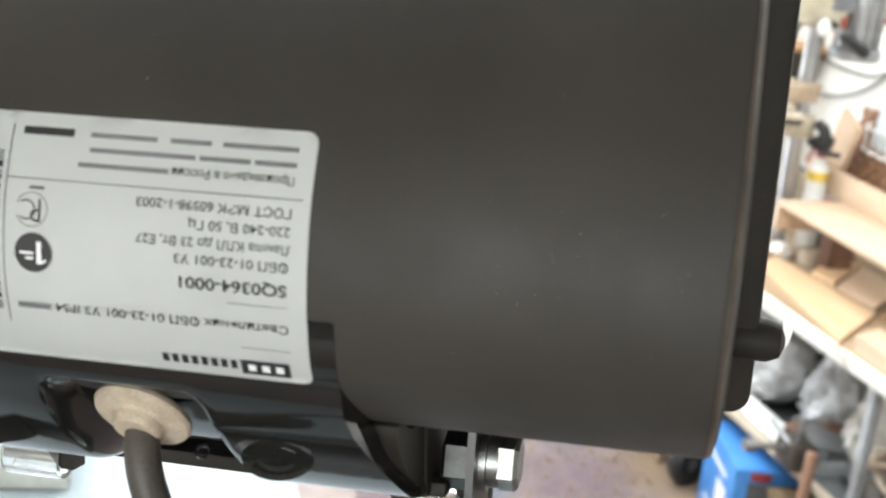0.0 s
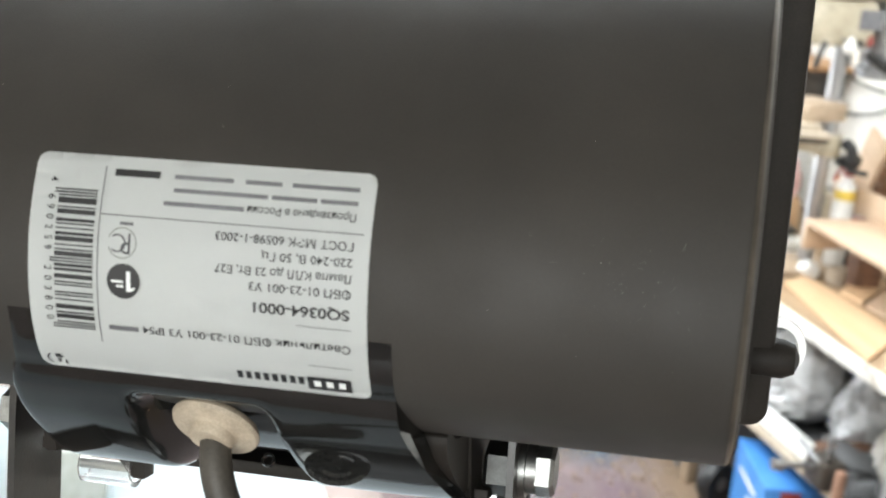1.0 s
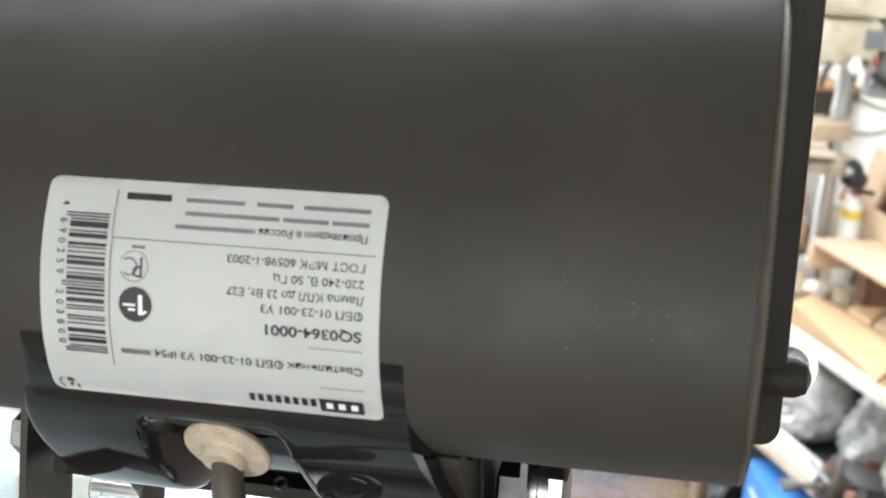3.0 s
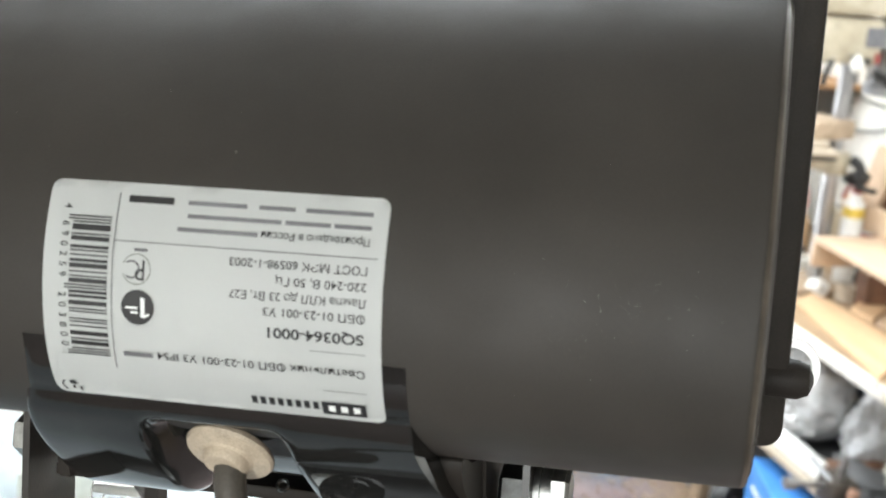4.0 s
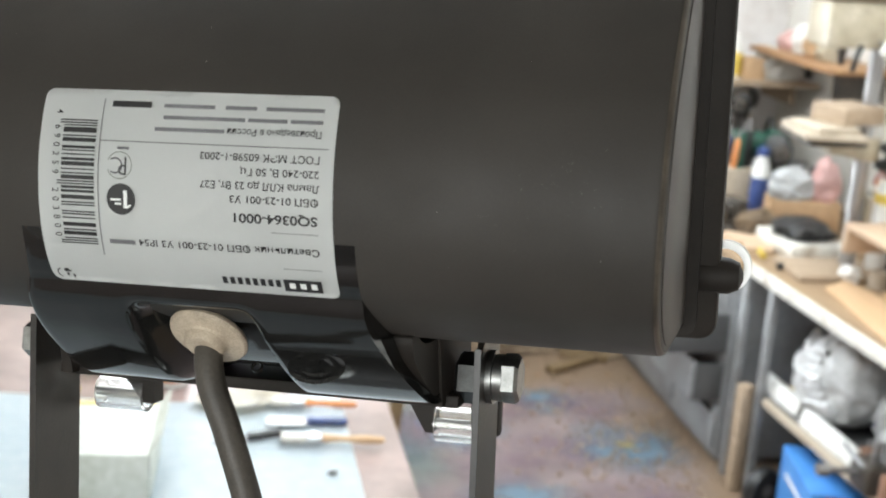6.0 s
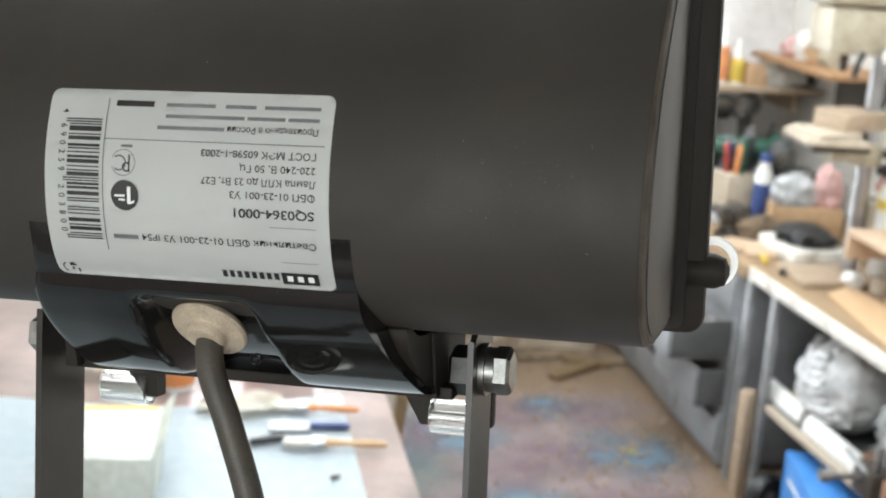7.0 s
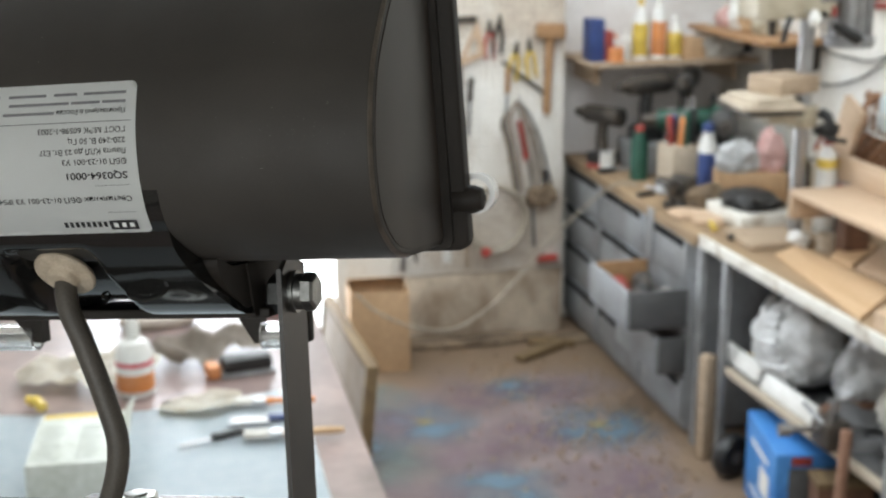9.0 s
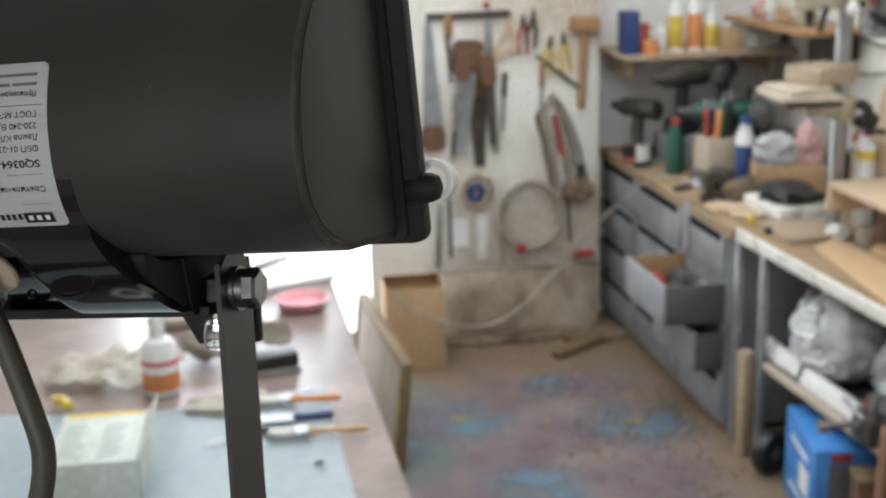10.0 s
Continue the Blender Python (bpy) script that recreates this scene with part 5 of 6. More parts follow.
part("edge_strap", box_bm((-0.007, 1.915, 0.56), (-0.001, 1.965, BENCH), 0.001), M["leg"], bench, "thin grey steel strap")

cab = thing("drawer_cabinet", "grey cabinet with one drawer pulled open", "cabinet", pose(1.755, 3.60, 0))
part("body", box_bm((0.0, 0.0, 0.02), (0.66, 1.375, BENCH - 0.037), 0.003), M["cabinet"], cab)
for k in range(4):
    z0 = 0.07 + 0.168 * k
    for j, (y0, y1) in enumerate(((0.01, 0.415), (0.42, 0.91), (0.92, 1.37))):
        if j == 0 and k in (1, 2):
            continue
        fr = part("drawer_front", box_bm((-0.014, y0 + 0.006, z0 - 0.015), (-0.0005, y1 - 0.006, z0 + 0.136), 0.003), M["cabinet"], cab)
        # flat near-black strip paints the shade inside the finger slot
        part("grip_slot", box_bm((-0.0155, y0 + 0.03, z0 + 0.106), (-0.0142, y1 - 0.03, z0 + 0.132)), M["slot"], fr, "dark finger slot")


def open_drawer(out, y0, y1, z0, z1, words):
    """A drawer pulled out of the cabinet, its front with a rounded top edge, two sides, bottom and back."""
    op = part("open_drawer", box_bm((-out - 0.014, y0, z0), (-out, y1, z1), 0.003), M["cabinet"], cab, words)
    part("drawer_side", box_bm((-out + 0.0005, y0, z0), (-0.001, y0 + 0.012, z1 - 0.008), 0.002), M["drawer_dark"], op, "dark grey side")
    part("drawer_side", box_bm((-out + 0.0005, y1 - 0.012, z0), (-0.001, y1, z1 - 0.008), 0.002), M["oak"], op)
    part("drawer_bottom", box_bm((-out + 0.0005, y0 + 0.0125, z0 + 0.002), (-0.001, y1 - 0.0125, z0 + 0.010)), M["oak"], op)


open_drawer(0.212, 0.015, 0.410, 0.405, 0.548, "drawer pulled out")
open_drawer(0.101, 0.015, 0.410, 0.232, 0.372, "drawer pulled half out")
for k, (x, y, mm) in enumerate([(-0.16, 0.27, "red"), (-0.11, 0.17, "black"), (-0.15, 0.10, "dark"), (-0.06, 0.30, "dark"), (-0.05, 0.09, "steel")]):
    rag("tool lying in the open drawer", 0.035, 0.055, 0.10, pose(1.755 + x, 3.60 + y, 0.4155), mm, 30 + k, 0.2, "tool", "tool")

solid("timber_post", box_bm((-0.022, -0.02, 0), (0.022, 0.02, 0.37), 0.003), M["grey_wood"], "short weathered post standing beside the bench leg", "timber", pose(1.748, 3.418, 0.0, 0, 0, 20))
ob = thing("rubber_wheel", "dark rubber wheel standing under the bench", "wheel", pose(1.775, 3.265, 0.075, 90, 0, 25))
part("tyre", lathe_bm([(0.03, -0.025), (0.065, -0.025), (0.075, -0.01), (0.075, 0.01), (0.065, 0.025), (0.03, 0.025)], 28), M["black"], ob)
part("hub", cyl_bm((0, 0, -0.027), (0, 0, 0.027), 0.022, seg=16), M["steel"], ob)

bw = thing("brown_carton", "small dark brown carton standing before the blue one", "box", pose(1.855, 2.715, 0, 0, 0, -12))
part("carton", box_bm((-0.08, -0.045, 0), (0.08, 0.045, 0.228), 0.003), M["brown"], bw)
part("lid", box_bm((-0.083, -0.048, 0.2282), (0.083, 0.048, 0.246), 0.002), M["olive"], bw, "dusty lid")
bx = thing("blue_carton", "blue printed carton with a red badge under the bench", "box", pose(1.93, 2.962, 0, 0, 0, -11.6))
part("carton", box_bm((-0.19, -0.17, 0), (0.02, 0.17, 0.275), 0.003), M["blue"], bx)
part("badge", box_bm((-0.145, -0.1725, 0.240), (-0.085, -0.1705, 0.266), 0.0004), M["red"], bx, "red printed badge")
for y0, y1, z0, z1 in ((-0.09, 0.10, 0.200, 0.214), (-0.11, -0.01, 0.09, 0.17), (-0.06, 0.10, 0.05, 0.058)):
    part("printed_bar", box_bm((-0.1925, y0, z0), (-0.1905, y1, z1)), M["paper"], bx, "white printed bar")
part("dark_label", box_bm((-0.150, -0.1725, 0.01), (0.015, -0.1705, 0.232), 0.0004), M["drawer_dark"], bx, "dark printed picture")

for k, (y0, y1, z, t) in enumerate([(3.185, 3.46, 0.3525, -10), (2.83, 3.14, 0.3525, -18)]):
    solid("white_tray_side", box_bm((-0.012, -(y1 - y0) / 2, 0), (0.012, (y1 - y0) / 2, 0.058), 0.004), M["white"], "white plastic profile lying on the lower shelf", "profile", pose(1.815, (y0 + y1) / 2, z, 0, 18, 2), "white profiles")
fb = thing("film_bag", "round crumpled bundle of white plastic film under the bench", "bag", pose(1.935, 3.15, 0.353) @ Matrix.Diagonal((1.1, 1.15, 1.14, 1)))
bm = bmesh.new()
bmesh.ops.create_icosphere(bm, subdivisions=5, radius=1.0)
bm.transform(pose(0, 0, 0.122) @ Matrix.Diagonal((0.115, 0.152, 0.124, 1)))
for v in bm.verts:
    v.co.z = max(v.co.z, 0.012)
part("film", crumple(crumple(bm, 0.016, 13, 4), 0.007, 38, 9), M["film"], fb, smooth=70)
random.seed(61)
for k in range(9):
    # rolled edges and loops of the film, sagging round the front of the bundle
    y0, y1 = -0.125 + 0.012 * k, 0.075 + 0.007 * k
    z0 = 0.060 + 0.019 * k
    line = []
    for j in range(8):
        u = j / 7
        y = y0 + (y1 - y0) * u
        z = z0 - 0.035 * math.sin(math.pi * u) * (1 - 0.06 * k) + random.uniform(-0.006, 0.006)
        bulge = math.sqrt(max(0.05, 1 - (y / 0.158) ** 2 - ((z - 0.122) / 0.128) ** 2))
        line.append((-0.113 * bulge + random.uniform(-0.004, 0.004), y, z))
    part("loose_fold", crumple(tube_bm(line, 0.006 + 0.004 * (k % 3), 10, fine=5), 0.004, 30, k), M["film"], fb, "rolled fold of film" if k == 0 else "", 80)
bm = crumple(heap_bm(0.09, 0.085, 0.20, 0.28, 3.0, 71, 5), 0.004, 30, 2)
part("second_bag", bm, M["clear_film"], fb, "grey translucent film bag lying behind", 60).location = (0.08, -0.235, 0.0)
rag("grey canvas bag under the bench", 0.16, 0.14, 0.26, pose(2.12, 2.66, 0.353), "rag", 51, 0.35, "canvas_bag", "bag")
rag("dark blue folded cloth on the lower shelf", 0.16, 0.2, 0.2, pose(2.12, 3.22, 0.353), "navy", 57, 0.25)
solid("yellow_tool", box_bm((-0.015, -0.06, 0), (0.015, 0.06, 0.03), 0.008), M["yellow"], "yellow plastic tool on the lower shelf", "tool", pose(1.865, 3.375, 0.353, 0, 0, 60))
for k in range(12):
    random.seed(100 + k)
    l = random.uniform(0.05, 0.12)
    solid("scrap", heap_bm(l, l * 0.5, l * 0.6, 0.5, 2.5, k * 5.1, 3), M[("sand", "dark", "drawer_dark", "brown")[k % 4]], "scrap of metal and wood heaped on the lower shelf", "scrap",
          pose(1.92 + 0.03 * (k % 5), 2.15 + 0.06 * k, 0.353, 0, 0, k * 47), "scrap on the lower shelf", smooth=60)
ob = thing("clamp_vice", "oily machine clamp on the shelf rail", "clamp", pose(1.785, 2.70, 0.355))
part("screw_rod", cyl_bm((-0.10, 0.02, 0.05), (0.06, 0.0, 0.05), 0.009, seg=12), M["steel"], ob)
part("block", box_bm((-0.02, -0.05, 0), (0.05, 0.05, 0.08), 0.006), M["dark"], ob)
part("knob", cyl_bm((-0.13, 0.024, 0.05), (-0.10, 0.02, 0.05), 0.018, seg=12), M["steel"], ob)
for k in range(3):
    part("bolt", cyl_bm((0.0 + 0.02 * k, -0.03 + 0.03 * k, 0.08), (0.0 + 0.02 * k, -0.03 + 0.03 * k, 0.125), 0.006, seg=10, bevel=0.001), M["steel"], ob, "bright steel bolt")
    part("nut", lathe_bm([(0.012, 0.0), (0.013, 0.002), (0.013, 0.010), (0.012, 0.012)], 6, m=pose(0.02 * k, -0.03 + 0.03 * k, 0.084 + 0.012 * k)), M["steel"], ob, "hex nut")
part("cross_bar", cyl_bm((-0.05, -0.07, 0.10), (-0.03, 0.08, 0.10), 0.007, seg=10, bevel=0.002), M["leg"], ob)
ct = thing("cord_tangle", "tangle of pale brown cord heaped on the lower shelf", "cord", pose(2.0, 2.42, 0.353))
for k in range(8):
    random.seed(400 + k)
    line = [(0.10 * math.cos(a) * random.uniform(0.5, 1.1) + random.uniform(-0.05, 0.05), 0.13 * math.sin(a) * random.uniform(0.5, 1.1), 0.03 + 0.13 * random.random()) for a in (j * 0.9 for j in range(7))]
    part("loop", tube_bm(line, 0.009, 8, closed=True, fine=5), M[("bleached", "grey_wood", "canvas")[k % 3]], ct)
solid("broom_handle", cyl_bm((0, 0, 0), (0.012, 0.0, 0.45), 0.016, seg=14, bevel=0.006), M["handle_wood"], "brown wooden tool handle leaning on the shelf", "handle", pose(1.768, 2.585, 0.0))

# ---- things on the bench ----
g = "plywood pieces on the bench"


def sheet(corners, z, t, material, label, group=""):
    cx, cy = sum(c[0] for c in corners) / 4, sum(c[1] for c in corners) / 4
    bm = prism_bm([(x - cx, y - cy) for x, y in corners], 0, t, "z")
    return solid("plywood_piece", bm, material, label, "plywood", pose(cx, cy, z), group)


sheet([(1.875, 3.235), (1.985, 3.32), (2.028, 2.81), (1.80, 2.60)], BENCH + 0.002, 0.010, M["ply"], "pale plywood piece lying at the bench edge", g)
sheet([(2.005, 3.13), (2.18, 3.31), (2.21, 3.21), (2.015, 3.02)], BENCH + 0.0125, 0.014, M["ply"], "orange-toned plywood offcut lying on the bench", g)
sheet([(2.02, 3.005), (2.21, 3.19), (2.225, 2.99), (2.035, 2.83)], BENCH + 0.0125, 0.012, M["pine"], "pale square plywood offcut on the bench", g)
sheet([(1.812, 2.55), (1.91, 2.60), (1.93, 2.20), (1.822, 2.18)], BENCH + 0.002, 0.045, M["pine"], "thick pale board at the bench edge", g)
sheet([(2.045, 2.80), (2.2, 2.9), (2.22, 2.3), (2.0, 2.3)], BENCH + 0.003, 0.016, M["oak"], "brown board lying on the bench", g)

ob = thing("bench_riser", "pine shelf riser standing on the bench", "shelf", pose(1.935, 2.2, BENCH))
part("board", box_bm((0.0, 0.0, 0.185), (0.235, 1.09, 0.203), 0.002), M["pine"], ob)
part("upstand", box_bm((0.2155, 0.0, 0.2035), (0.235, 1.33, 0.285), 0.002), M["pine"], ob)
part("end_board", box_bm((0.0, 1.072, 0.11), (0.235, 1.09, 0.1845), 0.002), M["pine"], ob)
for y in (0.05, 0.96):
    part("foot_block", box_bm((0.13, y, 0.0), (0.215, y + 0.06, 0.1845), 0.002), M["brown"], ob, "dark wooden foot")
part("end_board", box_bm((0.01, 0.0, 0.0), (0.235, 0.018, 0.1845), 0.002), M["pine"], ob)
tr = thing("tape_roll", "roll of pale masking tape standing under the riser", "tape", pose(2.068, 3.272, BENCH))
part("tape", ring_bm(0, 50, 0, 0, 20, 34), M["bleached"], tr).matrix_local = pose(0, 0, 0.001, 0, -90, 0)
for k in range(4):
    rag("dusty clutter at the back of the bench", 0.03 + 0.008 * (k % 3), 0.045, 0.05 + 0.015 * (k % 2), pose(2.20 + 0.015 * (k % 2), 3.30 + 0.085 * k, BENCH), ("sand", "brown", "dark")[k % 3], 210 + k, 0.35, "clutter", "clutter")
lat = thing("lattice_panel", "brown wooden lattice panel leaning behind the riser", "lattice", pose(2.235, 3.30, BENCH + 0.205, 0, 8, 0))
for k in range(9):
    for sg in (-1, 1):
        yc, half = -0.25 + 0.062 * k, 0.13 * math.sqrt(2)
        lo, hi = max(-half, (-0.17 - yc) * math.sqrt(2)), min(half, (0.20 - yc) * math.sqrt(2))
        if hi - lo > 0.03:
            o = part("slat", box_bm((-0.004 + 0.005 * sg, lo, -0.0155), (0.004 + 0.005 * sg, hi, 0.0155), 0.001), M["lattice"], lat)
            o.matrix_local = pose(0.02, yc, 0.135, 45 * sg, 0, 0)
solid("leaning_board", box_bm((-0.009, -0.058, 0), (0.009, 0.058, 0.262), 0.002), M["pine"], "pine board leaning on the wall behind the riser", "board", pose(2.195, 3.478, BENCH + 0.205, 22, 0, 0))
sb = thing("spray_bottle", "white trigger spray bottle with a black head and yellow label", "bottle", pose(2.12, 3.40, BENCH))
part("body", lathe_bm([(0.030, 0), (0.033, 0.005), (0.033, 0.262), (0.030, 0.285), (0.016, 0.305), (0.014, 0.316)], 24), M["white"], sb)
part("label", lathe_bm([(0.0332, 0.240), (0.0336, 0.241), (0.0336, 0.268), (0.0322, 0.2715)], 24), M["yellow"], sb, "small yellow label")
part("collar", lathe_bm([(0.017, 0.3162), (0.018, 0.320), (0.018, 0.333), (0.012, 0.336)], 18), M["red"], sb, "red screw collar")
part("head", prism_bm([(-0.052, 0.350), (-0.050, 0.372), (0.006, 0.392), (0.030, 0.376), (0.026, 0.352), (0.010, 0.3365), (-0.012, 0.3365)], -0.013, 0.013, "y"), M["black"], sb, "black spray head")
part("trigger", tube_bm([(-0.026, 0, 0.349), (-0.036, 0, 0.325), (-0.048, 0, 0.300)], 0.006, 8), M["red"], sb, "red trigger")

dp = thing("drill_press", "cream bench drill press with a steel column", "drill press", pose(2.03, 3.42, BENCH, 0, 0, -90))
part("foot", box_bm((-0.11, -0.20, 0), (0.11, 0.09, 0.024), 0.005), M["grey_wood"], dp, "dusty brown foot")
part("column", cyl_bm((0, 0, 0.035), (0, 0, 0.74), 0.0245, seg=32), M["chrome"], dp)
part("collar", cyl_bm((0, 0, 0.375), (0, 0, 0.445), 0.050, seg=28, bevel=0.006), M["cream"], dp)
part("collar_ring", cyl_bm((0, 0, 0.515), (0, 0, 0.535), 0.044, seg=28, bevel=0.004), M["cream"], dp)
part("table_arm", box_bm((-0.035, -0.13, 0.39), (0.035, -0.03, 0.43), 0.008), M["cream"], dp)
# the plate takes a dark colour to stand for the shade under the packing
part("work_plate", box_bm((-0.12, -0.24, 0.4305), (0.12, -0.052, 0.455), 0.006), M["dark"], dp, "oily dark plate")
part("crank", tube_bm([(0.045, 0.04, 0.425), (0.07, 0.055, 0.41), (0.075, 0.06, 0.37)], 0.017, 10), M["black"], dp)
part("crank_grip", cyl_bm((0.075, 0.05, 0.345), (0.085, 0.115, 0.335), 0.009, seg=12, bevel=0.003), M["black"], dp)
part("head", box_bm((-0.075, -0.21, 0.72), (0.075, 0.06, 0.86), 0.015), M["cream"], dp)
part("belt_cover", box_bm((-0.09, -0.23, 0.865), (0.09, 0.27, 0.95), 0.02), M["cream"], dp)
part("rating_plate", box_bm((0.0755, 0.0, 0.775), (0.0768, 0.075, 0.835)), M["grey_ink"], dp, "dark rating plate")
part("switch", box_bm((0.0755, 0.036, 0.728), (0.083, 0.054, 0.758), 0.003), M["red"], dp, "red switch")
part("knob", cyl_bm((0.0755, 0.012, 0.735), (0.09, 0.012, 0.735), 0.010, seg=14, bevel=0.002), M["black"], dp, "black knob")
part("bulb", lathe_bm([(0.006, 0.0), (0.018, 0.006), (0.026, 0.022), (0.026, 0.032), (0.018, 0.046), (0.012, 0.056), (0.012, 0.066)], 20, m=pose(0.10, -0.03, 0.70) @ Matrix.Diagonal((0.8, 0.8, 0.8, 1))), M["white"], dp, "white lamp bulb")
part("chuck", cyl_bm((0.0, -0.12, 0.665), (0.0, -0.12, 0.72), 0.010, 0.016, 16), M["dark"], dp)
part("feed_lever", tube_bm([(0.078, -0.10, 0.73), (0.085, -0.115, 0.70), (0.085, -0.125, 0.655)], 0.009, 8), M["black"], dp, "black feed lever")
mo = part("motor", cyl_bm((0.0, 0.145, 0.66), (0.0, 0.145, 0.86), 0.060, seg=28, bevel=0.006), M["steel"], dp, "ribbed grey motor")
part("end_bell", cyl_bm((0.0, 0.145, 0.625), (0.0, 0.145, 0.6595), 0.078, 0.080, 32, bevel=0.006), M["leg"], mo, "smooth grey end bell")
for k in range(14):
    a = 2 * math.pi * k / 14
    o = part("fin", box_bm((0.059, -0.004, 0.664), (0.070, 0.004, 0.85)), M["steel"], mo)
    o.matrix_local = pose(0.0, 0.145, 0, 0, 0, math.degrees(a))
part("lever_rod", cyl_bm((0.088, -0.055, 0.748), (0.088, 0.036, 0.705), 0.0042, seg=10), M["steel"], dp, "thin steel lever")
bm = bmesh.new()
for k in range(6):
    p, q = Vector((0.088, 0.036, 0.705)), Vector((0.088, 0.135, 0.655))
    cyl_bm(p.lerp(q, k / 6), p.lerp(q, (k + 0.62) / 6), 0.0125 + 0.0012 * k, seg=14, bm=bm, bevel=0.002)
    cyl_bm(p.lerp(q, (k + 0.6) / 6), p.lerp(q, (k + 1) / 6), 0.009 + 0.001 * k, seg=12, bm=bm)
part("lever_grip", bm, M["black"], dp, "ribbed black rubber grip")
for k, (w, d, h, mm, x, y) in enumerate([(0.20, 0.24, 0.016, "bleached", -0.03, -0.08), (0.14, 0.18, 0.020, "bleached", -0.04, -0.09), (0.17, 0.14, 0.055, "grey_wood", 0.05, -0.06)]):
    solid("drill_plank", box_bm((-w / 2, -d / 2, 0), (w / 2, d / 2, h), 0.002), M[mm], "wooden packing piece on the drill plate", "plank", pose(1.90 + x, 3.46 + y, BENCH + 0.4556 + (0, 0.0165, 0.037)[k], 0, 0, (-8, 5, 20)[k]), "packing on the drill plate")


def power_tool(x, y, turn, body, grip, label, s=1.0, z=BENCH):
    ob = thing("power_tool", label, "power tool", pose(x, y, z, 0, 0, turn) @ Matrix.Diagonal((s, s, s, 1)), "power tools on the bench")
    part("battery", box_bm((-0.05, -0.04, 0), (0.05, 0.04, 0.05), 0.01), M["black"], ob)
    part("grip", tube_bm([(0, 0, 0.05), (0.005, 0, 0.10), (0.0, 0, 0.16)], 0.022, 12), grip, ob)
    part("motor_body", cyl_bm((-0.09, 0, 0.19), (0.08, 0, 0.19), 0.037, 0.033, 20, bevel=0.006), body, ob)
    part("chuck", cyl_bm((0.08, 0, 0.19), (0.13, 0, 0.19), 0.024, 0.014, 16), M["dark"], ob)


chest = thing("tool_chest", "low dull grey metal tool chest at the back of the bench", "tool chest", pose(2.045, 4.58, BENCH))
part("body", box_bm((-0.155, -0.12, 0), (0.155, 0.12, 0.095), 0.004), M["leg"], chest)
part("lid", box_bm((-0.159, -0.124, 0.0955), (0.159, 0.124, 0.125), 0.006), M["leg"], chest)
for x in (-0.09, 0.09):
    part("latch", box_bm((x - 0.014, -0.130, 0.07), (x + 0.014, -0.1245, 0.115), 0.002), M["steel"], chest, "bright steel latch")
part("handle", tube_bm([(-0.05, -0.122, 0.05), (-0.045, -0.145, 0.045), (0.045, -0.145, 0.045), (0.05, -0.122, 0.05)], 0.005, 8), M["black"], chest)
power_tool(1.955, 4.58, 200, M["dark"], M["black"], "grey and black cordless drill standing on a metal chest", 1.2, BENCH + 0.1255)
power_tool(2.03, 4.38, 160, M["green"], M["black"], "dark green cordless drill standing on the bench", 1.25)
power_tool(2.12, 4.57, 240, M["black"], M["dark"], "black power tool standing on a metal chest", 1.25, BENCH + 0.1255)
power_tool(2.13, 4.22, 250, M["drawer_dark"], M["black"], "dark grey and black cordless drill on the bench", 1.3)
power_tool(1.82, 4.72, 120, M["dark"], M["dark"], "old grey hand drill on the bench", 1.1)
bottle(1.865, 4.41, BENCH, 0.035, 0.22, M["green"], M["red"], "dark green bottle with a red cap on the bench", "", 0.5)
carton("wooden_tool_box", "pale wooden box holding tools on the bench", 0.14, 0.12, 0.17, pose(1.97, 4.24, BENCH, 0, 0, 8), M["bleached"])
bottle(2.025, 4.12, BENCH, 0.034, 0.27, M["white"], M["navy"], "white bottle with a blue cap and dark blue label", "", 0.6, M["navy"])
vice = thing("bench_vice", "small oily bench vice", "vice", pose(1.835, 3.935, BENCH, 0, 0, 15))
part("base", lathe_bm([(0.05, 0), (0.052, 0.015), (0.035, 0.03), (0.033, 0.05)], 20), M["dark"], vice)
part("fixed_jaw", box_bm((0.0, -0.05, 0.05), (0.05, 0.05, 0.115), 0.008), M["dark"], vice)
part("sliding_jaw", box_bm((-0.075, -0.045, 0.05), (-0.03, 0.045, 0.112), 0.008), M["dark"], vice)
part("slide", box_bm((-0.09, -0.018, 0.06), (0.07, 0.018, 0.09), 0.004), M["steel"], vice)
part("handle", cyl_bm((-0.095, -0.06, 0.075), (-0.095, 0.06, 0.075), 0.006, seg=10), M["steel"], vice)
rag("dark brown rag beside the vice", 0.075, 0.055, 0.085, pose(1.925, 3.875, BENCH), "sand", 71, 0.3)
tr = thing("parts_tray", "chipped white tray with black parts on the bench", "tray", pose(1.995, 3.672, BENCH, 0, 0, 3))
part("tray", box_bm((-0.105, -0.13, 0), (0.105, 0.13, 0.055), 0.006), M["bench_edge"], tr)
part("black_part", heap_bm(0.085, 0.095, 0.05, 0.4, 2.5, 81, 4), M["black"], tr, "black parts heaped in the tray").location.z = 0.055
rag("white bag of parts lying on a carton", 0.075, 0.05, 0.10, pose(2.085, 3.985, BENCH + 0.1105), "clear_film", 85, 0.5, "parts_bag", "bag")
rag("pink cloth bag lying on a carton", 0.045, 0.04, 0.13, pose(2.205, 3.965, BENCH + 0.1105), "pale_rose", 88, 0.5, "cloth_bag", "bag")
carton("cardboard_carton", "brown carton standing on the bench", 0.25, 0.14, 0.11, pose(2.137, 3.987, BENCH, 0, 0, -16), M["card"])
solid("offcut_block", box_bm((-0.09, -0.05, 0), (0.09, 0.05, 0.02), 0.003), M["pine"], "pine offcut lying at the bench edge", "offcut", pose(1.86, 3.72, BENCH + 0.001, 0, 0, 70))
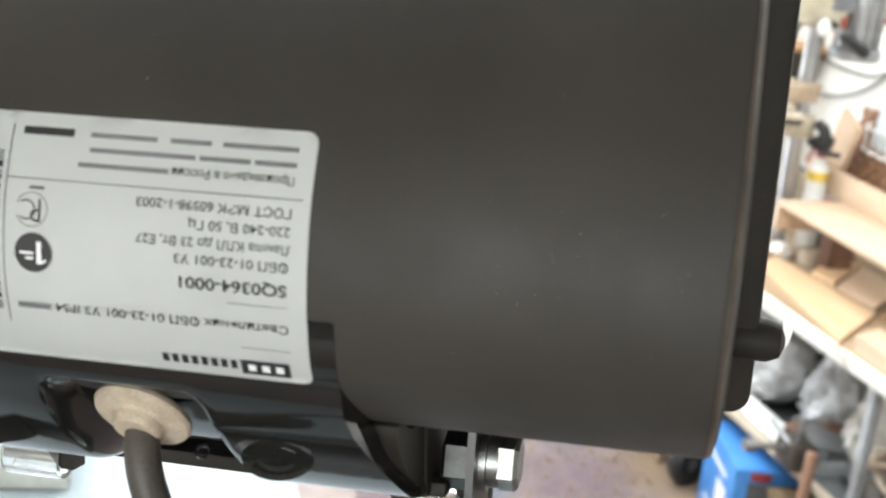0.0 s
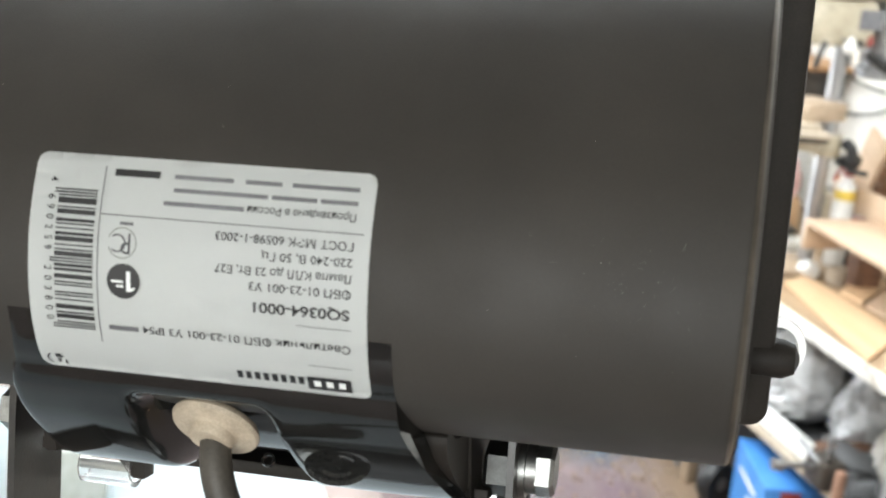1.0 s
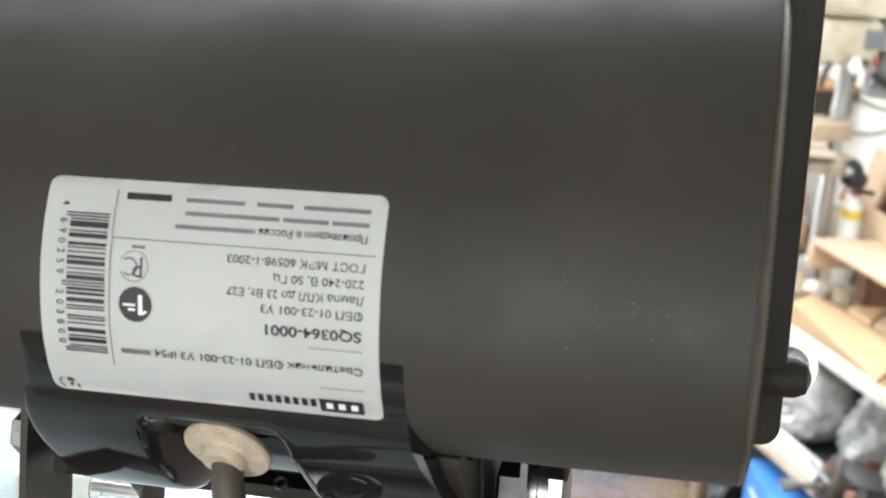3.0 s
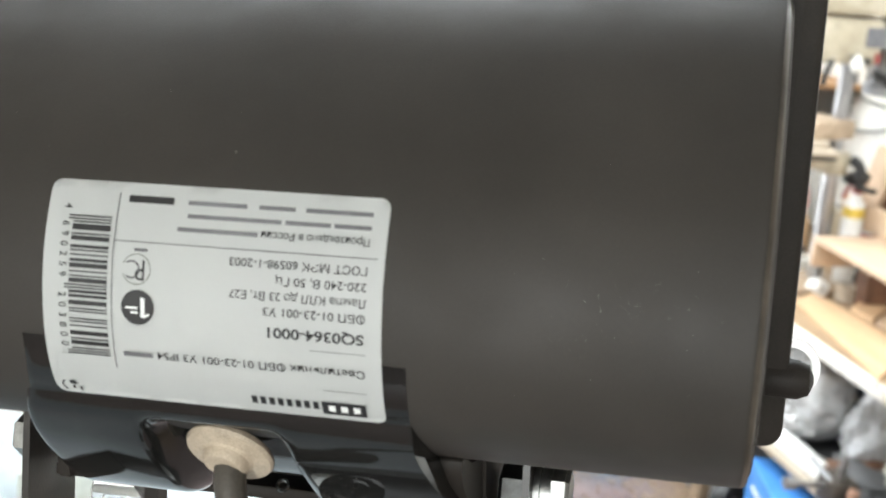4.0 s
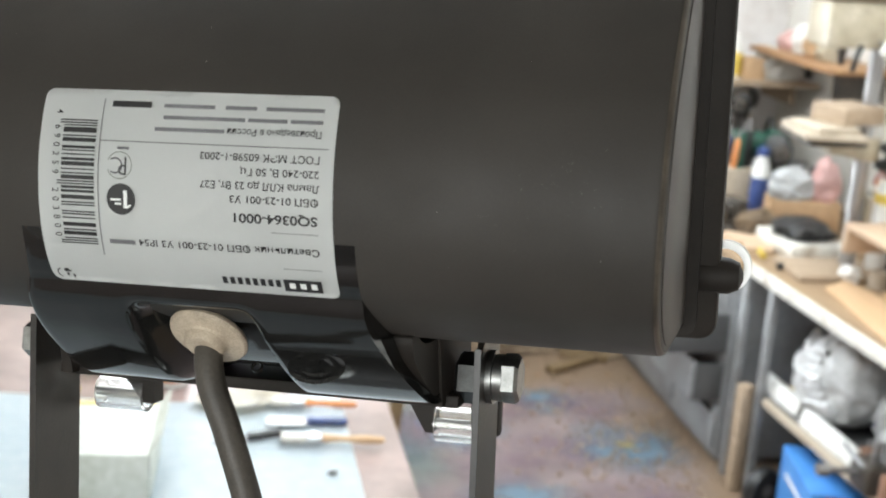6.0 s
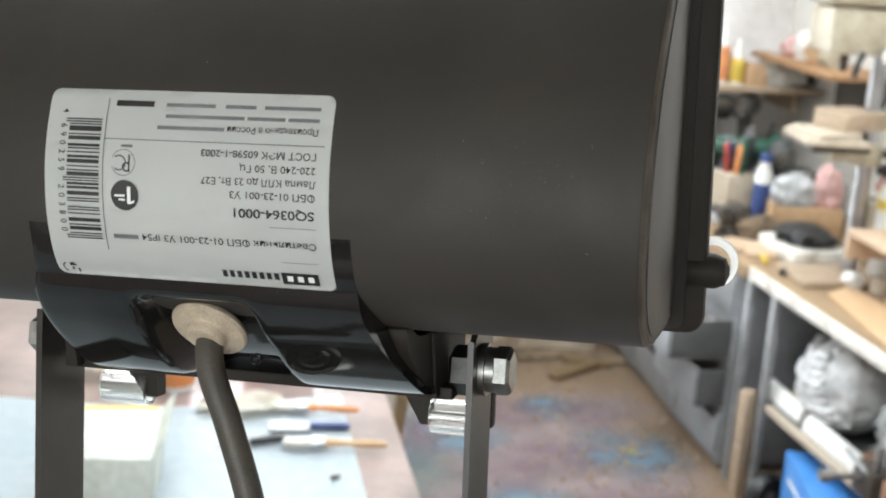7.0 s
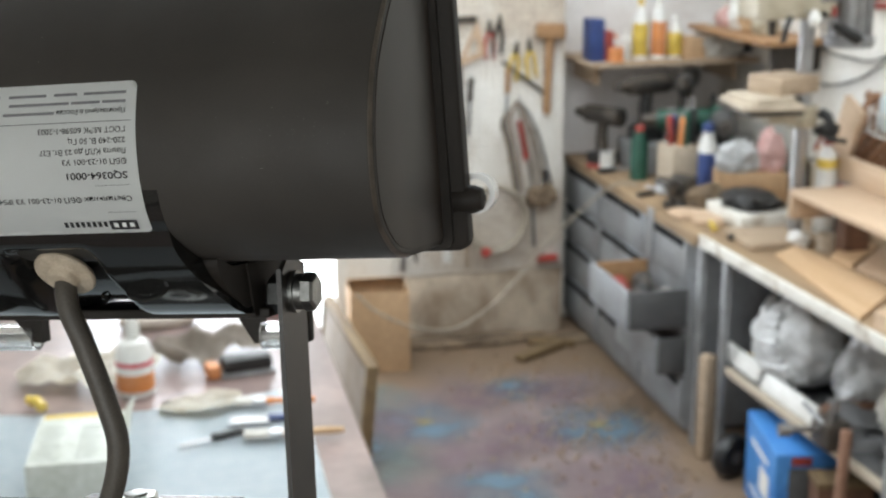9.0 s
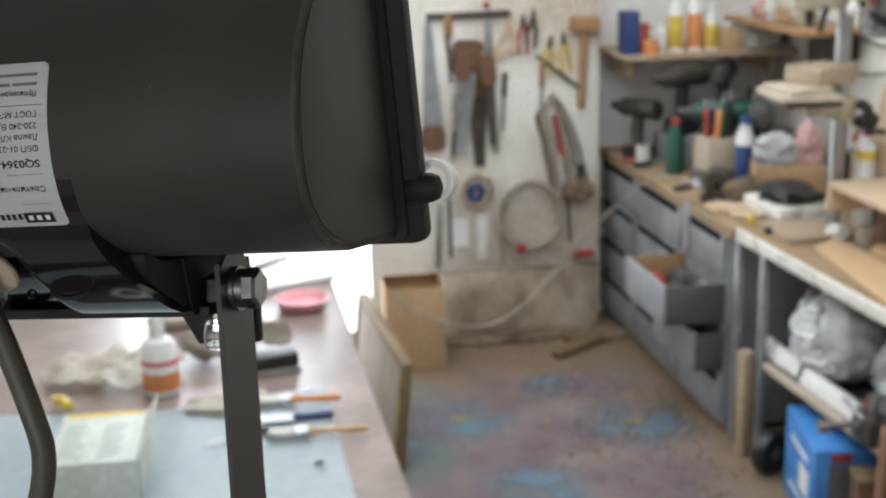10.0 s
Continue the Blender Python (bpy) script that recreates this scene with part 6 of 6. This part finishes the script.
rag("heap of sawdust on the bench", 0.05, 0.07, 0.02, pose(1.81, 3.80, BENCH), "pine", 91, 0.3, "sawdust_heap", "sawdust")
rag("pale stone lump on the bench", 0.035, 0.03, 0.05, pose(2.0, 3.33, BENCH), "white", 93, 0.2, "plaster_lump", "lump")

# ---- shelf and basket on the wall above the bench ----
ob = thing("side_shelf", "wooden shelf on the wall above the bench", "shelf", pose(0, 0, 1.32))
part("board", box_bm((2.20, 4.05, -0.02), (X1 - 0.003, 4.77, 0.0), 0.002), M["oak"], ob)
for y in (4.12, 4.7):
    part("shelf_bracket", box_bm((2.26, y - 0.01, -0.12), (X1 - 0.003, y + 0.01, -0.0202), 0.002), M["dark"], ob)
for k in range(4):
    rag("clutter of tools and parts on the side shelf", 0.045, 0.06, 0.07 + 0.02 * (k % 3), pose(2.32, 4.30 + 0.11 * k, 1.32), ("cream", "card", "white", "pale_rose")[k], 120 + k, 0.3, "shelf_clutter", "clutter")
bk = thing("wire_basket", "white wire basket full of parts hanging on the wall", "basket", pose(2.34, 3.219, 1.110))
for z in (0.0, 0.07):
    part("hoop", tube_bm([(-0.10, -0.16, z), (0.10, -0.16, z), (0.10, 0.16, z), (-0.10, 0.16, z)], 0.004, 6, closed=True, fine=6), M["white"], bk)
for k in range(8):
    part("upright", cyl_bm((-0.105, -0.14 + 0.04 * k, 0), (-0.105, -0.14 + 0.04 * k, 0.07), 0.003, seg=6), M["white"], bk)
part("liner", box_bm((-0.085, -0.14, 0.0), (0.085, 0.14, 0.12), 0.02), M["sheet"], bk, "pale green tub")
part("brown_heap", heap_bm(0.08, 0.12, 0.10, 0.4, 2.2, 140, 4), M["sand"], bk, "brown parts").location.z = 0.115
for pts in ([(2.452, 4.10, 1.42), (2.445, 4.084, 1.31), (2.445, 4.01, 1.278), (2.445, 3.776, 1.276), (2.445, 3.65, 1.305), (2.445, 3.40, 1.42)],
            [(2.452, 4.40, 1.33), (2.445, 4.28, 1.195), (2.445, 4.09, 1.158), (2.445, 3.929, 1.174), (2.445, 3.757, 1.229), (2.445, 3.62, 1.31)]):
    solid("wall_cable", tube_bm(pts, 0.0042, 8), M["black"], "black cable looped along the wall", "cable", group="cables on the wall")
ob = thing("hung_pliers", "red-handled pliers hanging on the wall by the motor", "pliers", pose(2.449, 3.80, 1.455))
for k in (0, 1):
    part("grip", tube_bm([(0, 0.06, 0.02 * k), (0, 0.0, 0.018 * k + 0.01), (0, -0.16, 0.045 * k + 0.02)], 0.010, 8), M["red"], ob, "red grip")
part("jaw", box_bm((-0.006, 0.06, -0.004), (0.006, 0.10, 0.028), 0.003), M["dark"], ob)

# ---- more of the clutter ----
solid("back_panel", box_bm((2.435, 2.0, 0.0), (X1 - 0.003, 4.77, BENCH - 0.05), 0.002), M["oak"], "brown board closing the wall under the bench", "panel", kind="structure")
# dark crates and bundles added to make the space under the bench darker
for k, (x, y, w, d, h, mm, words) in enumerate([
        (2.24, 3.10, 0.30, 0.22, 0.30, "dark", "dark metal box stored under the bench"), (2.25, 2.80, 0.28, 0.24, 0.26, "brown", "dark wooden crate stored under the bench"),
        (2.28, 2.45, 0.26, 0.28, 0.28, "drawer_dark", "dark grey tool case under the bench"), (2.27, 2.15, 0.26, 0.20, 0.24, "brown", "dark wooden crate stored under the bench")]):
    cr = thing("storage_crate", words, "crate", pose(x, y, 0.0, 0, 0, 4 * (k % 3) - 4), "crates under the bench")
    part("crate_body", box_bm((-w / 2, -d / 2, 0), (w / 2, d / 2, h * 0.86), 0.004), M[mm], cr)
    part("crate_lid", box_bm((-w / 2 - 0.006, -d / 2 - 0.006, h * 0.862), (w / 2 + 0.006, d / 2 + 0.006, h), 0.004), M[mm], cr)
for k, (x, y, z, l, mm) in enumerate([(2.20, 3.36, 0.353, 0.10, "dark"), (2.28, 3.05, 0.353, 0.13, "dark"), (2.30, 2.80, 0.353, 0.12, "brown"), (2.25, 2.45, 0.353, 0.14, "sand"), (2.28, 2.2, 0.353, 0.12, "dark")]):
    rag("dusty dark bundle at the back of the lower shelf", l, l * 1.2, l * 2.0, pose(x, y, z, 0, 0, 30 * k), mm, 160 + k, 0.35, "bundle", "bundle")
ob = thing("steel_channel", "grey steel channel lying across the lower shelf", "channel", pose(1.84, 2.66, 0.353, 0, 0, -6))
part("web", box_bm((0.0, -0.03, 0.0), (0.50, 0.03, 0.004), 0.0005), M["leg"], ob)
for y in (-0.03, 0.026):
    part("flange", box_bm((0.0, y, 0.0042), (0.50, y + 0.004, 0.045), 0.0005), M["leg"], ob)
for k in range(5):
    solid("threaded_rod", cyl_bm((0, 0, 0.008), (0.16 + 0.02 * k, 0.03 * (k % 3), 0.008), 0.007, seg=8), M["steel"], "short steel rod on the lower shelf", "rod", pose(1.86 + 0.012 * k, 2.52 + 0.035 * k, 0.3535, 0, 0, 14 * k - 30), "rods on the lower shelf")

# tools standing in the wooden box and along the back of the bench
for k in range(9):
    a = k * 2.4
    ob = thing("hand_tool", "hand tool standing in the wooden box", "tool", pose(1.97 + 0.045 * math.cos(a), 4.24 + 0.04 * math.sin(a), BENCH + 0.1702, 6 * math.sin(k), 6 * math.cos(k), 0), "tools in the wooden box")
    h = 0.08 + 0.03 * (k % 3)
    part("grip", cyl_bm((0, 0, 0), (0, 0, h), 0.011, 0.014, 10, bevel=0.003), M[("black", "navy", "green", "dark", "red", "black", "dark", "orange", "black")[k]], ob)
    part("shank", cyl_bm((0, 0, h), (0, 0, h + 0.04), 0.004, seg=8), M["steel"], ob)
cans = [(2.36, 4.66, 0.045, 0.12, "white"), (2.26, 4.70, 0.04, 0.10, "cream"), (2.34, 4.50, 0.05, 0.14, "steel"), (2.24, 4.40, 0.035, 0.09, "navy"), (2.36, 4.30, 0.045, 0.16, "black"),
        (2.32, 4.14, 0.04, 0.11, "white"), (2.40, 4.02, 0.05, 0.13, "dark"), (2.36, 3.86, 0.042, 0.15, "cream"), (2.39, 3.74, 0.04, 0.10, "red"), (1.80, 4.60, 0.03, 0.08, "white"), (1.94, 4.78, 0.028, 0.10, "steel")]
for x, y, rr, h, mm in cans:
    ob = thing("tin_can", {"white": "white tin", "cream": "cream paint tin", "steel": "bare steel tin", "navy": "dark blue tin", "black": "black canister", "dark": "oily dark canister", "red": "red tin"}[mm] + " standing at the back of the bench", "tin", pose(x, y, BENCH), "tins on the bench")
    part("can", lathe_bm([(rr * 0.97, 0), (rr, 0.003), (rr, h - 0.006), (rr * 1.03, h - 0.003), (rr * 1.03, h), (rr * 0.9, h), (rr * 0.88, h - 0.004)], 20), M[mm], ob)
    part("lid", lathe_bm([(rr * 0.86, h - 0.0038), (rr * 0.86, h - 0.001)], 18), M["steel"], ob)
for k, (x, y, t) in enumerate([(1.80, 4.55, 10), (1.78, 4.62, -35), (1.84, 4.20, 60), (1.80, 4.12, 20), (1.83, 3.62, 75), (1.86, 3.48, 40)]):
    ob = thing("hand_tool", "worn hand tool lying near the bench edge", "tool", pose(x, y, BENCH + 0.001, 0, 0, t), "loose tools on the bench")
    part("grip", cyl_bm((-0.06, 0, 0.012), (0.02, 0, 0.012), 0.011, seg=10, bevel=0.003), M[("black", "red", "oak", "dark", "yellow", "black")[k]], ob)
    part("shank", cyl_bm((0.02, 0, 0.012), (0.11, 0, 0.012), 0.0045, seg=8), M["steel"], ob)
gr = thing("bench_grinder", "dark bench grinder with two wheels", "grinder", pose(2.20, 4.84, BENCH, 0, 0, 20))
part("motor_body", cyl_bm((-0.07, 0, 0.10), (0.07, 0, 0.10), 0.055, seg=24, bevel=0.008), M["dark"], gr)
part("foot", box_bm((-0.06, -0.06, 0), (0.06, 0.06, 0.05), 0.008), M["dark"], gr)
for sx in (-1, 1):
    wh = part("guard", cyl_bm((sx * 0.085, 0, 0.10), (sx * 0.115, 0, 0.10), 0.075, seg=28, bevel=0.004), M["black"], gr)
    part("wheel", cyl_bm((sx * 0.116, 0, 0.10), (sx * 0.122, 0, 0.10), 0.06, seg=28), M["steel"], wh)
rt = thing("router", "upright dark router with a bent handle", "router", pose(2.16, 4.30, BENCH, 0, 0, 30))
part("base", cyl_bm((0, 0, 0), (0, 0, 0.015), 0.075, seg=28, bevel=0.003), M["black"], rt)
for sx in (-1, 1):
    part("guide_rod", cyl_bm((sx * 0.05, 0, 0.015), (sx * 0.05, 0, 0.14), 0.007, seg=10), M["chrome"], rt)
    part("knob", cyl_bm((sx * 0.07, 0, 0.13), (sx * 0.115, 0, 0.14), 0.018, seg=14, bevel=0.005), M["black"], rt)
part("motor_body", cyl_bm((0, 0, 0.09), (0, 0, 0.30), 0.048, 0.042, 24, bevel=0.008), M["green"], rt)
part("cord", tube_bm([(0, 0.03, 0.30), (0.03, 0.07, 0.33), (0.09, 0.12, 0.22), (0.12, 0.14, 0.02)], 0.006, 8), M["black"], rt)

# and beside the saws on the pegboard
for k, (x, z, h, mm) in enumerate([(1.03, 1.30, 0.20, "brown"), (1.06, 0.98, 0.20, "dark"), (1.585, 0.66, 0.10, "brown")]):
    ob = hung("hung_tool", "long tool hanging on the pegboard", "tool", x, z, (-4, 5, 2, -6, 3)[k % 5])
    part("shank", cyl_bm((0, 0, 0), (0, 0, -h), 0.008, 0.006, 10), M[mm], ob)
    part("grip", cyl_bm((0, 0, 0), (0, 0, 0.07), 0.013, 0.010, 10, bevel=0.003), M[("oak", "brown", "black", "red", "oak")[k % 5]], ob)
for k, (x, y, l) in enumerate([(1.05, 4.74, 0.11), (1.36, 4.73, 0.12), (1.66, 4.66, 0.10)]):
    rag("low drift of brown sawdust along the wall", l * 1.5, l * 0.55, l * 0.22, pose(x, y, 0.0, 0, 0, 4 * k), "sand", 180 + k, 0.25, "sawdust_heap", "sawdust")
for k in range(9):
    random.seed(300 + k)
    solid("wood_chip", box_bm((-0.013, -0.004, 0), (0.013, 0.004, 0.004), 0.001), M[("oak", "brown")[k % 2]], "small wood chip lying on the floor", "chip",
          pose(random.uniform(1.1, 1.65), random.uniform(4.2, 4.65), 0.0, 0, 0, random.uniform(0, 180)), "wood chips on the floor")
random.seed(77)
bm = bmesh.new()
for k in range(520):
    x, y = random.gauss(1.50, 0.22), random.gauss(3.72, 0.48)
    if not (0.8 < x < 1.735 and 2.6 < y < 4.75):
        continue
    l, w, a = random.uniform(0.002, 0.008), random.uniform(0.0008, 0.0022), random.uniform(0, 3.14)
    box_corners = [(x + l * math.cos(a) * i - w * math.sin(a) * j, y + l * math.sin(a) * i + w * math.cos(a) * j) for i, j in ((-1, -1), (1, -1), (1, 1), (-1, 1))]
    low = [bm.verts.new((p, q, 0.0002)) for p, q in box_corners]
    top = [bm.verts.new((p, q, 0.0118 + random.uniform(0, 0.003))) for p, q in box_corners]
    bm.faces.new(top)
    for i in range(4):
        bm.faces.new((low[i], low[(i + 1) % 4], top[(i + 1) % 4], top[i]))
solid("floor_litter", bm, M["grey_wood"], "wood shavings and grit scattered over the floor", "litter", kind="stuff")
